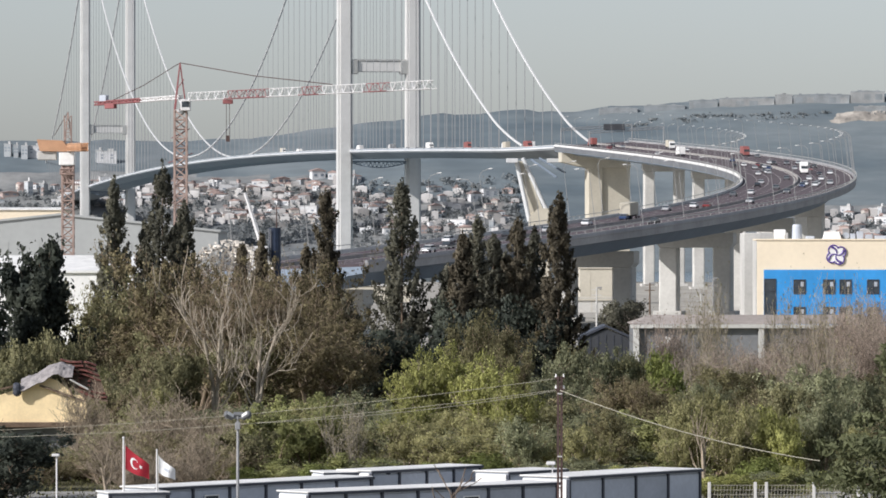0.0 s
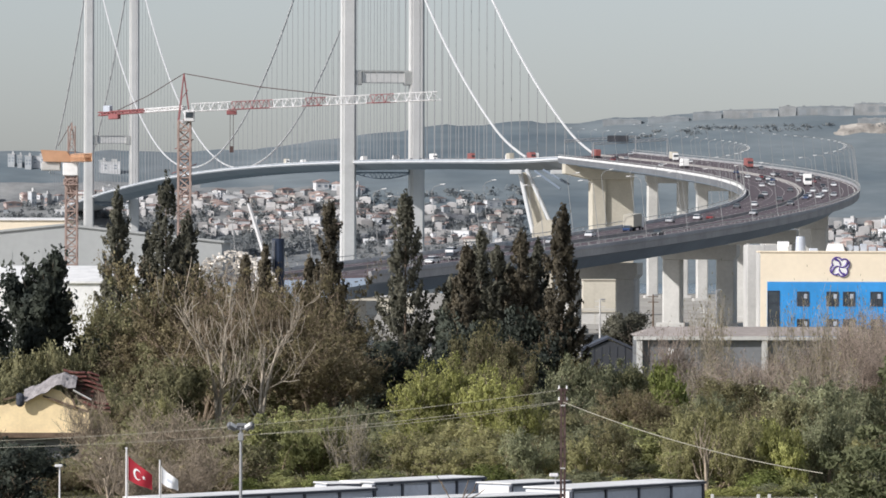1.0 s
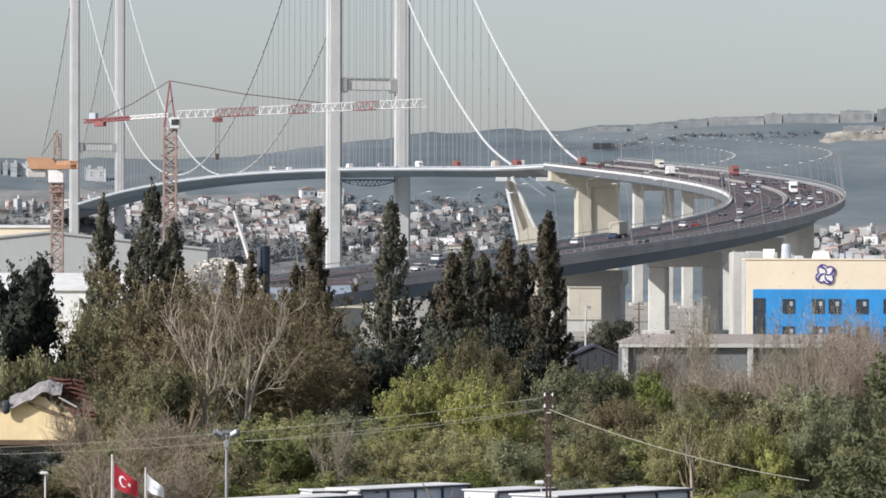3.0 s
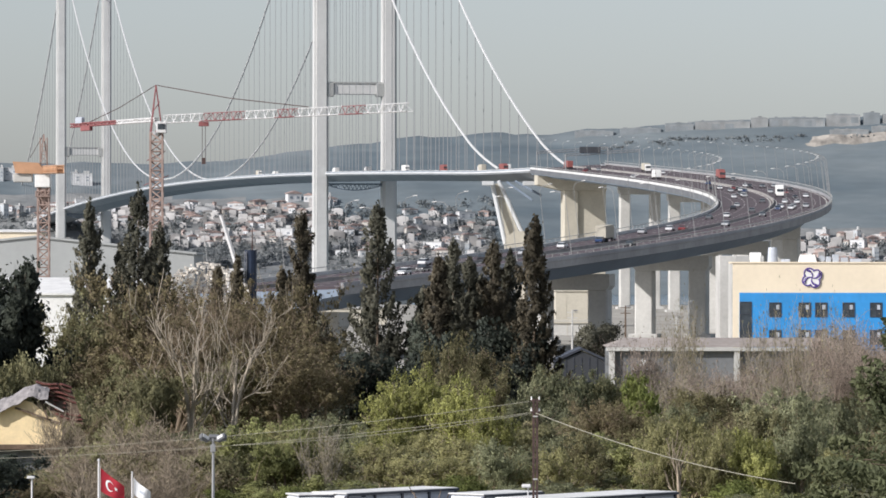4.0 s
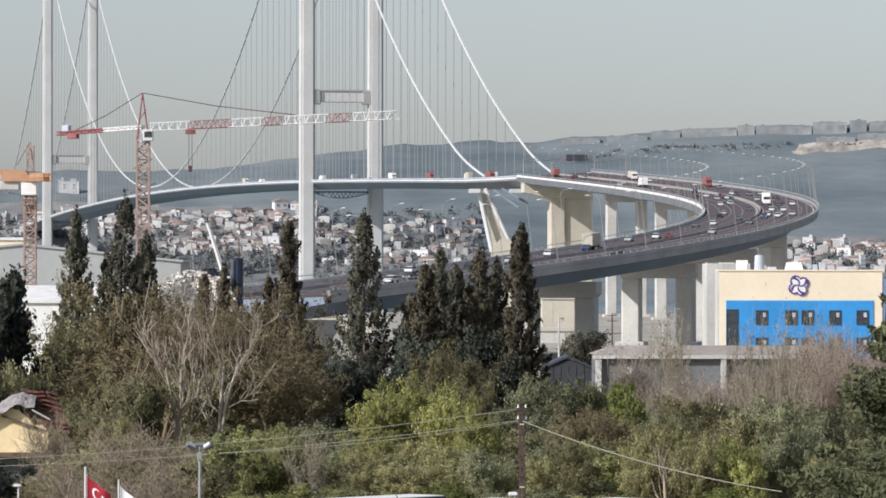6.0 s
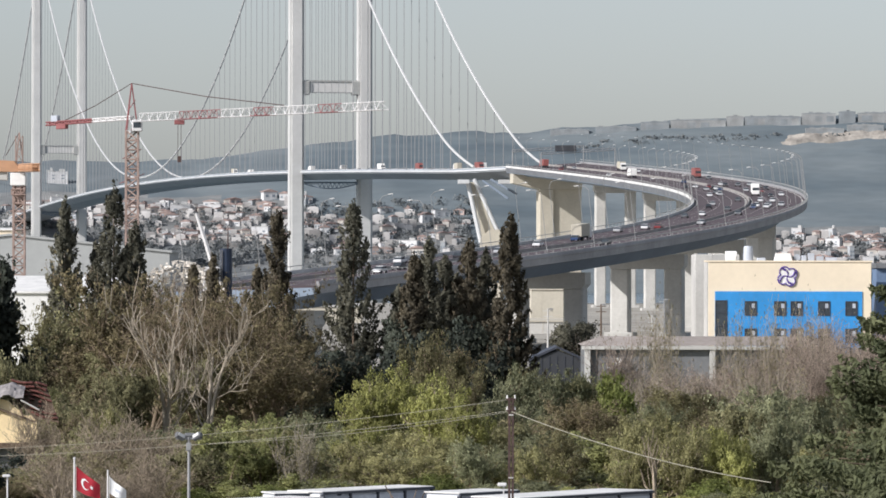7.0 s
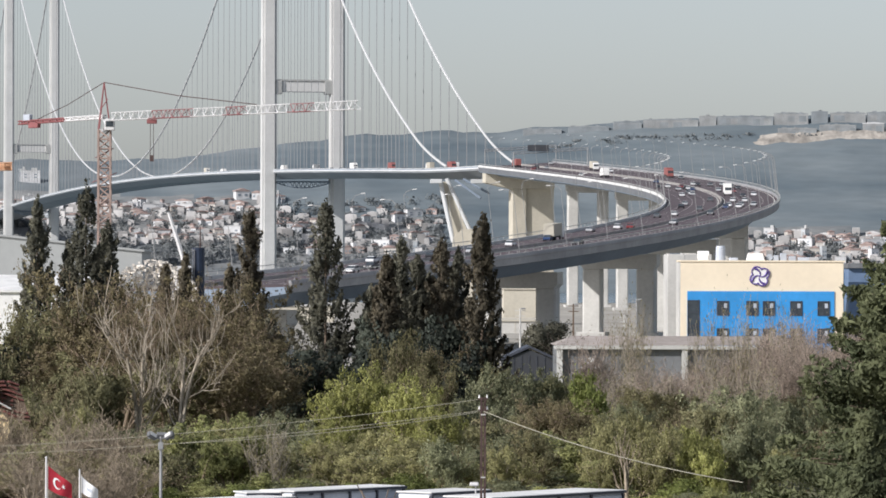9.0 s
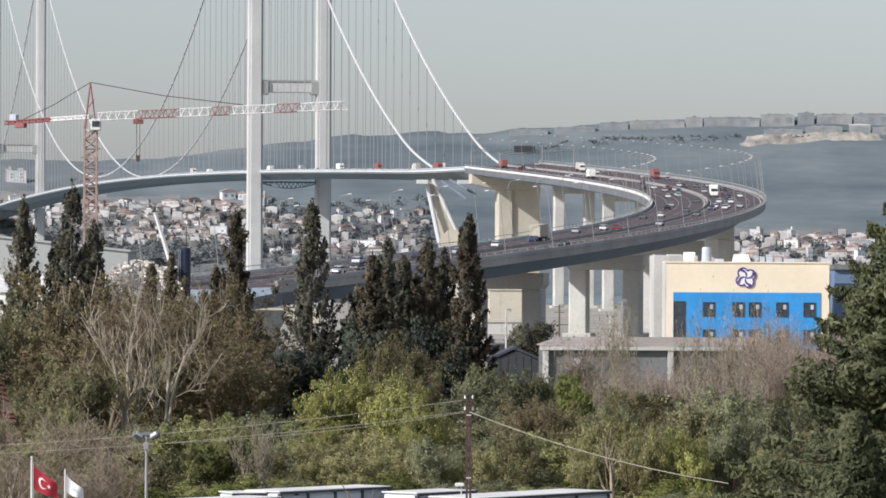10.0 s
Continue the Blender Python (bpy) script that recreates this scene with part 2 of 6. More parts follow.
bridge = thing("suspension_bridge", Matrix.Identity(4), "white steel suspension bridge with two tall towers over the gulf", "bridge")
stations = [(deck_point(y), CROSS, 0.0) for y in np.linspace(4985, Y_END, 70)]
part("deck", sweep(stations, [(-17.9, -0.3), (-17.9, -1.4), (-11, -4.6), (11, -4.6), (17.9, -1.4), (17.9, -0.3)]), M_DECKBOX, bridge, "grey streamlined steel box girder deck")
part("road_surface", sweep(stations, [(-17, -0.28), (-17, -0.1), (17, -0.1), (17, -0.28)]), M_ASPHALT, bridge)
for s in (-1, 1):
    part("edge_fascia", sweep(stations, [(s * 17.2, -0.3), (s * 17.2, 0.1), (s * 18.1, 0.1), (s * 18.4, -0.75), (s * 18.0, -0.75)]), M_DECK, bridge, "white edge fascia")
    part("guard_rail", sweep(stations, [(s * 17.5, 0.5), (s * 17.5, 0.85), (s * 17.9, 0.85), (s * 17.9, 0.5)]), M_DECK, bridge, "pale edge guard rail")
    part("wind_screen", sweep(stations, [(s * 17.65, 0.05), (s * 17.65, 0.52), (s * 17.75, 0.52), (s * 17.75, 0.05)]), M_GIRDER, bridge, "grey mesh below the guard rail")
part("median_rail", sweep(stations, [(-0.4, -0.1), (-0.2, 0.9), (0.2, 0.9), (0.4, -0.1)]), M_RAIL, bridge)

TOWER_TOP, LEG = 301.0, 20.4
for y in (Y_NEAR, Y_FAR):
    for s in (-1, 1):
        c = deck_point(y, s * LEG)
        m = Matrix.Translation((c.x, c.y, 0)) @ pose(0, 0, 0, 0, 0, math.degrees(math.atan(-SLOPE)))
        bm = B()
        zs = [0, 60, TOWER_TOP * 0.55, TOWER_TOP]
        rings = []
        for z in zs:
            w, d, k = 4.35 - 0.35 * z / TOWER_TOP, 5.2 - 0.8 * z / TOWER_TOP, 1.3
            sec = [(-w + k, -d), (w - k, -d), (w - k, -d + k), (w, -d + k), (w, d - k), (w - k, d - k),
                   (w - k, d), (-w + k, d), (-w + k, d - k), (-w, d - k), (-w, -d + k), (-w + k, -d + k)]
            rings.append([bm.verts.new(m @ Vector((a, b, z))) for a, b in sec])
        for q, r in zip(rings, rings[1:]):
            for k in range(12):
                bm.faces.new((q[k], q[(k + 1) % 12], r[(k + 1) % 12], r[k]))
        bm.faces.new(rings[-1])
        part("tower_leg", bm, M_TOWER, bridge, "pale grey tower leg with notched corners")
        bm = B()
        tube(bm, [m @ Vector((0, 0, -3)), m @ Vector((0, 0, 9))], 14, 16)
        part("tower_pier", bm, M_CONC, bridge)
    mid = deck_point(y)
    m = Matrix.Translation((mid.x, mid.y, 0)) @ pose(0, 0, 0, 0, 0, math.degrees(math.atan(-SLOPE)))
    part("cross_beam", box(B(), (0, 0, 127.6), (2 * LEG - 7, 5.0, 6.4), m, 0.3), M_TOWER, bridge)
    bm = B()
    box(bm, (0, 0, 131.3), (2 * LEG - 6, 6.0, 1.0), m)
    for s in (-1, 1):
        box(bm, (s * (LEG - 5.4), -0.6, 127.2), (4.6, 6.4, 8.2), m, 0.4)
    part("beam_haunch", bm, M_RAIL, bridge, "grey beam top and corner haunches")
    part("top_beam", box(B(), (0, 0, TOWER_TOP - 5), (2 * LEG - 6, 5.0, 7), m, 0.3), M_TOWER, bridge)
    bm = B()
    box(bm, (0, 0, 71.6), (2 * LEG - 6, 3.0, 0.9), m)
    for k in range(13):
        x0, x1 = -15 + k * 2.5, -13.75 + k * 2.5
        dz = 70.9 - 2.9 * (1 - (x0 / 16) ** 2)
        tube(bm, [m @ Vector((x0, -1.5, 71.5)), m @ Vector((x1, -1.5, dz))], 0.22, 4)
        tube(bm, [m @ Vector((x1, -1.5, dz)), m @ Vector((x1 + 1.25, -1.5, 71.5))], 0.22, 4)
    pts = [m @ Vector((x, -1.5, 70.9 - 2.9 * (1 - (x / 16) ** 2))) for x in np.linspace(-16, 16, 13)]
    tube(bm, pts, 0.3, 5)
    part("under_deck_truss", bm, M_GIRDER, bridge, "dark curved maintenance truss under the deck")


def cable_z(y):
    if y > Y_FAR:
        u = (y - Y_FAR) / 560
        return TOWER_TOP + (66 - TOWER_TOP) * u - 4 * 31.2 * u * (1 - u)
    if y > Y_NEAR:
        u = 2 * (y - Y_NEAR) / (Y_FAR - Y_NEAR) - 1
        return 88.5 + (TOWER_TOP - 88.5) * u * u
    u = (Y_NEAR - y) / (Y_NEAR - 2380)
    return TOWER_TOP + (69.8 - TOWER_TOP) * u - 4 * 28.5 * u * (1 - u)


def cable_side(y):
    return 18.7 if y > Y_NEAR else 18.7 - 0.5 * (Y_NEAR - y) / (Y_NEAR - 2380)


for s in (-1, 1):
    for a, b in ((4985, Y_FAR), (Y_FAR, Y_NEAR), (Y_NEAR, 2380)):
        pts = [deck_point(y, s * cable_side(y) + 0.7) for y in np.linspace(a, b, 48)]
        pts = [Vector((p.x, p.y, cable_z(q))) for p, q in zip(pts, np.linspace(a, b, 48))]
        part("main_cable", tube(B(), pts, 0.62, 6), M_CABLE, bridge, "white main suspension cable")
    for y in list(np.arange(2420, 2890, 24.0)) + list(np.arange(2928, 4410, 24.0)) + list(np.arange(4450, 4970, 24.0)):
        p = deck_point(y, s * cable_side(y))
        z = cable_z(y)
        if z > p.z + 2.5:
            bm = B()
            for o in (-0.5, 0.5):
                tube(bm, [(p.x + AX.x * o, p.y + AX.y * o, p.z + 0.5), (p.x + AX.x * o, p.y + AX.y * o, z)], 0.13, 3)
            part("hanger", bm, M_HANGER, bridge)

# splayed cable legs and anchor below the end of the side span
anchor = thing("anchor_frame", Matrix.Identity(4), "white inclined cable frame standing on a beige anchor block", "bridge pier")
for x0, z0, x1, z1, r in ((35.1, 62.1, 41.3, 33.2, 1.1), (38.1, 63.5, 49.4, 38.6, 1.0)):
    part("strut", tube(B(), [(x0, 2350, z0), (x1, 2346, z1)], r, 8), M_DECK, anchor)
bm = B()
prism(bm, [(36.2, 62.1), (38.4, 62.1), (48.1, 38.6), (42.1, 34.3)], 2351, 2354)
part("web_plate", bm, M_CONC_W, anchor)
part("anchor_block", prism(B(), [(41.0, 3.8), (41.0, 35.2), (45.4, 39.4), (50.7, 39.4), (50.7, 3.8)], 2344, 2356), M_CONC_W, anchor)

for x in (33.0, 52.4):
    part("work_platform", box(B(), (x, 2346, 62.2), (5.6, 5, 2.0), None, 0.15), M_DECK, anchor, "white work platform under the deck")
for x0, z0, x1, z1 in ((42.2, 63.0, 54.3, 54.3), (46.2, 63.5, 58.4, 56.5)):
    part("brace", tube(B(), [(x0, 2356, z0), (x1, 2350, z1)], 0.6, 6), M_GIRDER, anchor)

# ---- curved approach viaduct ----
V_LEN = 1455.0


def via(s):
    """Point, inward side and banking at the distance s along the viaduct."""
    n = 60
    x, y = 70.6, 2335.0
    for i in range(n):
        u = (i + 0.5) / n * s / 1500
        th = 0.1372 - 0.209 * u - 0.3096 * u * u - 0.0402 * u ** 3
        x += math.sin(th) * s / n
        y -= math.cos(th) * s / n
    u = s / 1500
    th = 0.1372 - 0.209 * u - 0.3096 * u * u - 0.0402 * u ** 3
    z = 70 - 57.7 * u + 15.7 * u * u - 13.3 * u ** 3
    return Vector((x, y, z)), Vector((-math.cos(th), -math.sin(th), 0)), -(0.0672 - 0.014 * u - 0.0238 * u * u), th


def via_point(s, side, up=0.0):
    p, n, tilt, th = via(s)
    return p + n * side + Vector((0, 0, up + tilt * side))


M_EDGE = material("outer_edge_grey", (0.30, 0.30, 0.305), 0.85, vary=0.15, scale=0.1, fine=1.0)
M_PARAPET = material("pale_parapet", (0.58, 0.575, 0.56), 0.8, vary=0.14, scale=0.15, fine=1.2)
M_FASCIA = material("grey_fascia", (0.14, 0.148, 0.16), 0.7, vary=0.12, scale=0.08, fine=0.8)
M_MEDIAN = material("worn_median", (0.27, 0.255, 0.24), 0.85, vary=0.18, scale=0.2, fine=1.5)
viaduct = thing("curved_viaduct", Matrix.Identity(4), "long curved motorway viaduct on concrete piers", "viaduct")
vst = [via(s)[:3] for s in np.linspace(0, V_LEN, 110)]
part("box_girder", sweep(vst, [(-17.6, -0.4), (-17.6, -1.5), (-13.5, -2.1), (-10.5, -4.6), (10.5, -4.6), (13.5, -3.0), (17.6, -2.6), (17.6, -0.4)]), M_GIRDER, viaduct, "dark grey steel box girder")
part("road_surface", sweep(vst, [(-17.2, -0.4), (-17.2, 0), (17.2, 0), (17.2, -0.4)]), M_ASPHALT, viaduct, "dark worn asphalt")
for s in (-1, 1):
    # parapet pale on the inner side, darker grey on the outer
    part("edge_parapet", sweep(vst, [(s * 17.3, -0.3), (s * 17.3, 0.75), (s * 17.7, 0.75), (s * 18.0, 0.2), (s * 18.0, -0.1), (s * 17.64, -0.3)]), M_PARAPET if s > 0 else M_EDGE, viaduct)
    low = -2.3 if s > 0 else -1.5
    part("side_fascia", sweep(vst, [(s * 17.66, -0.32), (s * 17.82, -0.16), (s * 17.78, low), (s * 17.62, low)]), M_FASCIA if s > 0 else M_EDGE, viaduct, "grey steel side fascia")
    part("hand_rail", sweep(vst, [(s * 17.9, 1.45), (s * 17.9, 1.6), (s * 18.05, 1.6), (s * 18.05, 1.45)]), M_RAIL, viaduct)
    for o in (0.8, 16.2):
        part("edge_line", sweep(vst, [(s * o, 0.02), (s * o, 0.035), (s * (o + 0.25), 0.035), (s * (o + 0.25), 0.02)]), M_LINE, viaduct)
    for o in (5.4, 9.1, 12.8):
        vs, fs = [], []
        for q in np.arange(4, V_LEN - 8, 12.0):
            i = len(vs)
            for a, b in ((q, o - 0.1), (q, o + 0.1), (q + 5, o + 0.1), (q + 5, o - 0.1)):
                vs.append(via_point(a, s * b, 0.03))
            fs.append((i, i + 1, i + 2, i + 3))
        tagged(part("lane_dash", (vs, fs), M_LINE, viaduct), kind="stuff")
part("median_barrier", sweep(vst, [(-0.35, 0), (-0.12, 0.7), (0.12, 0.7), (0.35, 0)]), M_MEDIAN, viaduct, "worn beige median barrier")
posts = B()
for q in np.arange(2, V_LEN, 6.0):
    for s in (-1, 1):
        a = via_point(q, s * 18.0, 0.9)
        box(posts, (a.x, a.y, a.z + 0.3), (0.12, 0.12, 0.65))
tagged(part("rail_post", posts, M_RAIL, viaduct), kind="stuff")

# end pier at the joint with the bridge
pier = thing("end_pier", Matrix.Identity(4), "beige concrete end pier with a deep hammerhead cap", "bridge pier")
p, n, tilt, th = via(14)
m = Matrix.Translation((p.x, p.y, 0)) @ pose(0, 0, 0, 0, 0, math.degrees(th))
part("cap", prism(B(), [(-17.4, p.z - 1.6), (-17.4, p.z - 8.4), (-4.9, p.z - 11.2), (15.5, p.z - 11.2), (15.5, p.z - 1.6)], -5, 5, m), M_CONC_W, pier)
part("column", box(B(), (-1.35, 0, (p.z - 11 + 3) / 2), (6.9, 10, p.z - 14), m, 0.4), M_CONC_W, pier)
part("wall", box(B(), (8.7, 0.6, (p.z - 11 + 3) / 2), (13.6, 8, p.z - 14), m, 0.3), M_CONC_W, pier)

for s0 in (208, 365, 520, 640, 770, 900, 1035, 1150, 1262, 1340, 1435):
    p, n, tilt, th = via(s0)
    m = Matrix.Translation((p.x, p.y, 0)) @ pose(0, 0, 0, 0, 0, math.degrees(th))
    pier = thing("viaduct_pier", m, "pale concrete portal pier with two columns and cap beam", "bridge pier", "viaduct piers")
    top = p.z - 4.5
    part("cap_beam", prism(B(), [(-9.4, top - 0.6), (-9.4, top - 3.2), (-8.6, top - 4.2), (8.6, top - 4.2), (9.4, top - 3.2), (9.4, top - 0.6)], -2.6, 2.6), M_CONC, pier)
    for s in (-1, 1):
        part("column", box(B(), (s * 6.6, 0, (top - 4.0 + 3) / 2), (4.5, 4.5, top - 7.0), None, 0.35), M_CONC, pier)
        part("footing", box(B(), (s * 6.6, 0, 4.2), (7, 7, 1.6), None, 0.1), M_CONC, pier)


# ---- street lamps on the viaduct ----
def street_lamp():
    t = thing("street_lamp", Matrix.Identity(4), "tall grey steel street lamp with curved arm", "street lamp", "viaduct lamps")
    part("pole", tube(B(), [(0, 0, -0.6), (0, 0, 6), (0, 0, 12.6)], 0.095, 6, 0.05), M_LAMPPOST, t)
    part("arm", tube(B(), [(0, 0, 12.4), (0.72, 0, 13.3), (2.4, 0, 13.6)], 0.07, 5), M_LAMPPOST, t)
    # Sunlight catching the head is put into its white colour.
    part("lamp_head", box(B(), (2.6, 0, 13.62), (1.0, 0.36, 0.16), None, 0.05), M_WHITE, t, "flat lamp head, white for the sun on it")
    return t


lamp = street_lamp()
first = True
for q in np.arange(30, V_LEN, 37.0):
    for s in (-1, 1):
        a = via_point(q, s * 17.6, 0.6)
        m = Matrix.Translation(a) @ pose(0, 0, 0, 0, 0, math.degrees(via(q)[3]) + (180 if s < 0 else 0)) @ pose(0, 0, 0, 0, -6.5 * s, 0)
        if first:
            lamp.matrix_world, first = m, False
        else:
            copy_thing(lamp, m)


# ---- vehicles ----
PAINTS = [material("car_" + k, c, 0.3, 0.1, vary=0.05) for k, c in (("white", (0.75, 0.75, 0.75)), ("black", (0.03, 0.03, 0.035)), ("silver", (0.45, 0.46, 0.47)), ("grey", (0.14, 0.15, 0.16)), ("red", (0.22, 0.05, 0.05)), ("dark_blue", (0.04, 0.07, 0.16)))]
M_TYRE = material("tyre_rubber", (0.02, 0.02, 0.02), 0.9, vary=0.1)
M_TRUCKRED = material("truck_red", (0.27, 0.095, 0.085), 0.45, vary=0.1)
M_LIGHT = material("lamp_lens", (0.6, 0.6, 0.58), 0.2, vary=0.05)


def wheels(t, xs_, half, r):
    for x in xs_:
        for s in (-1, 1):
            part("wheel", tube(B(), [(x, s * half - 0.12, r), (x, s * half + 0.12, r)], r, 10), M_TYRE, t)


def car(paint, label):
    t = thing("car", Matrix.Identity(4), label, "car", "cars on the viaduct")
    bm = prism(B(), [(-2.15, 0.35), (-2.2, 0.8), (-1.9, 0.95), (0.9, 0.95), (2.0, 0.78), (2.15, 0.4)], -0.87, 0.87)
    bmesh.ops.bevel(bm, geom=bm.edges[:], offset=0.06, segments=1, affect="EDGES")
    part("body", bm, paint, t)
    part("window_band", prism(B(), [(-1.9, 0.94), (-1.45, 1.36), (0.2, 1.38), (0.95, 0.94)], -0.78, 0.78), M_GLASS, t)
    bm = box(B(), (-0.65, 0, 1.41), (1.75, 1.45, 0.09), None, 0.03)
    part("roof", bm, paint, t)
    wheels(t, (-1.3, 1.3), 0.8, 0.32)
    for s in (-1, 1):
        part("headlight", box(B(), (2.1, s * 0.62, 0.66), (0.12, 0.34, 0.16)), M_LIGHT, t)
    return t


def truck(box_mat, cab_mat, label):
    t = thing("truck", Matrix.Identity(4), label, "truck", "trucks on the road")
    part("cargo_box", box(B(), (-2.2, 0, 2.5), (9.2, 2.5, 2.9), None, 0.06), box_mat, t)
    bm = prism(B(), [(2.7, 0.6), (2.7, 3.3), (3.2, 3.5), (4.6, 3.2), (4.9, 1.6), (4.95, 0.6)], -1.22, 1.22)
    bmesh.ops.bevel(bm, geom=bm.edges[:], offset=0.07, segments=1, affect="EDGES")
    part("cab", bm, cab_mat, t)
    part("windscreen", box(B(), (4.82, 0, 2.3), (0.14, 2.1, 0.9), pose(0, 0, 0, 0, 0, 0)), M_GLASS, t)
    part("chassis", box(B(), (-1.0, 0, 0.85), (11, 1.0, 0.35)), M_FRAME, t)
    wheels(t, (-5.6, -4.4, 0.8, 3.9), 1.05, 0.5)
    return t


CAR_NAMES = ("white", "black", "silver", "dark grey", "red", "dark blue")
cars = [car(p, k + " saloon car on the motorway viaduct") for p, k in zip(PAINTS, CAR_NAMES)]
used = [False] * len(cars)
rng = random.Random(5)


def put_vehicle(proto, fresh, s, lane):
    """lane: metres from the median, positive on the inner carriageway."""
    a = via_point(s, lane, 0.03)
    b = via_point(s + 3, lane, 0.03)
    d = (b - a).normalized() * (-1 if lane > 0 else 1)
    up = Vector((0, 0, 1))
    yv = up.cross(d).normalized()
    m = Matrix.Translation(a) @ Matrix((d, yv, d.cross(yv))).transposed().to_4x4()
    if fresh:
        proto.matrix_world = m
        return proto
    return copy_thing(proto, m)


taken = []
for k in range(58):
    for _ in range(20):
        s = rng.uniform(520, 1000) if k % 2 else rng.uniform(30, V_LEN - 30)
        lane = rng.choice((3.5, 7.2, 11, -3.5, -7.2, -11))
        if all(abs(s - a) > 13 or abs(lane - b) > 2 for a, b in taken):
            break
    taken.append((s, lane))
    i = rng.choice((0, 0, 0, 1, 1, 2, 2, 3, 3, 4, 5))
    put_vehicle(cars[i], not used[i], s, lane)
    used[i] = True
t_white = truck(M_WHITE, M_WHITE, "white box truck on the motorway viaduct")
t_red = truck(M_TRUCKRED, M_TRUCKRED, "red box truck on the motorway viaduct")
t_grey = truck(M_CONC_W, M_WHITE, "beige box truck with a white cab")
put_vehicle(t_red, True, 375, -11)
put_vehicle(t_red, False, 45, 7.2)
put_vehicle(t_white, True, 310, 7.2)
put_vehicle(t_white, False, 720, -3.5)
put_vehicle(t_grey, True, 1195, 7.2)
put_vehicle(t_grey, False, 180, -7.2)
for k in range(46):
    y = rng.uniform(2400, 3350)
    lane = rng.choice((3.5, 7.2, 11, -3.5, -7.2, -11))
    src = t_white if k in (4, 9, 20, 27, 33, 38) else t_grey if k in (12, 30) else t_red if k == 15 else cars[rng.choice((0, 0, 2, 2, 3))]
    copy_thing(src, Matrix.Translation(deck_point(y, lane)) @ pose(0, 0, 0, 0, 0, 100 if lane > 0 else -80))
copy_thing(t_red, Matrix.Translation(deck_point(2392, -11)) @ pose(0, 0, 0, 0, 0, -80))

# ---- overhead sign gantries ----
for q, w in ((14, 0), (100, 1)):
    a, b = via_point(q, 17, 0), via_point(q, -17, 0)
    g = thing("sign_gantry", Matrix.Identity(4), "grey overhead sign gantry across the motorway", "sign gantry", "sign gantries")
    for c in (a, b):
        part("post", tube(B(), [c, c + Vector((0, 0, 8.5))], 0.25, 6), M_STEEL, g)
    bm = B()
    for z in (7.5, 8.5):
        tube(bm, [a + Vector((0, 0, z)), b + Vector((0, 0, z))], 0.16, 4)
    for k in range(14):
        tube(bm, [a.lerp(b, k / 14) + Vector((0, 0, 7.5)), a.lerp(b, (k + 1) / 14) + Vector((0, 0, 8.5))], 0.09, 4)
    part("truss", bm, M_STEEL, g)
    for k in (0.33,) if w else ():
        c = a.lerp(b, k) + Vector((0, -0.5, 9.6))
        part("sign_panel", box(B(), c, (9.6, 0.25, 2.9), None, 0.05), M_DARKSHED, g, "dark back of a motorway sign panel")


# ---- town on the far hillside ----
# Wall, roof and window colours are muted to stand in for distance haze.
WALLS = [material("house_" + k, c, 0.9, vary=0.12, scale=0.2, fine=1, rand=0.18) for k, c in (("white", (0.60, 0.60, 0.60)), ("cream", (0.53, 0.495, 0.45)), ("pink", (0.41, 0.33, 0.30)), ("grey", (0.40, 0.42, 0.43)))]
M_FARROOF = material("hazed_roof_tile", (0.30, 0.23, 0.208), 0.9, vary=0.2, scale=0.3, rand=0.2)
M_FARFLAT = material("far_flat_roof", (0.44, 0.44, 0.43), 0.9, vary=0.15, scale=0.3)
M_FARGLASS = material("hazed_window", (0.22, 0.25, 0.28), 0.4, vary=0.2)


def house(wall, w, d, h, pitched):
    t = thing("house", Matrix.Identity(4), ("low town house with a red tiled roof" if pitched else "flat-roofed pale apartment house") + " on the hillside", "house", "hillside town")
    part("wall", box(B(), (0, 0, h / 2 - 4), (w, d, h + 8)), wall, t)
    if pitched:
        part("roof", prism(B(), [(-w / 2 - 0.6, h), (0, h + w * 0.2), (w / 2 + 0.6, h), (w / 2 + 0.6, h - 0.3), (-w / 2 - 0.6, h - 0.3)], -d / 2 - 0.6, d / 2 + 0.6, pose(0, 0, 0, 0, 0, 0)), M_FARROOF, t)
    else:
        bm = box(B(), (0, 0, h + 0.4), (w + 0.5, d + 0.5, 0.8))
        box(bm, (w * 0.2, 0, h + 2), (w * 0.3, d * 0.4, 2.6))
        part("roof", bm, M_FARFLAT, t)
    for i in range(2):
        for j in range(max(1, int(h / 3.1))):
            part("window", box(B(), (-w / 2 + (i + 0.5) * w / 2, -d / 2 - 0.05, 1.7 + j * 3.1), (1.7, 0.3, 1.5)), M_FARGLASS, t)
    return t


rng = random.Random(11)
protos = [house(WALLS[k % 4], rng.uniform(5.0, 11.0), rng.uniform(6, 9), (4.2, 6.0, 3.8, 8.6, 5.2)[k % 5], k % 5 not in (3,)) for k in range(13)]
fresh = set()


def put_house(i, x, y, turn, lift=0.0):
    m = Matrix.Translation(hill_at(x, y) + Vector((0, 0, lift))) @ pose(0, 0, 0, 0, 0, turn)
    m = m @ Matrix.Diagonal((rng.uniform(0.6, 1.5), rng.uniform(0.7, 1.2), rng.uniform(0.65, 1.35), 1))
    if i in fresh:
        copy_thing(protos[i], m)
    else:
        protos[i].matrix_world = m
        fresh.add(i)


def scatter_houses(n, x0, x1, z0, z1, skip=0.0):
    """Houses between two heights of the slope."""
    done = 0
    while done < n:
        x, y = rng.uniform(x0, x1), rng.uniform(4400, 4760)
        if z0 < ground_z(x, y) < z1 and rng.random() > skip:
            put_house(rng.randrange(13), x, y, rng.uniform(-35, 35))
            done += 1


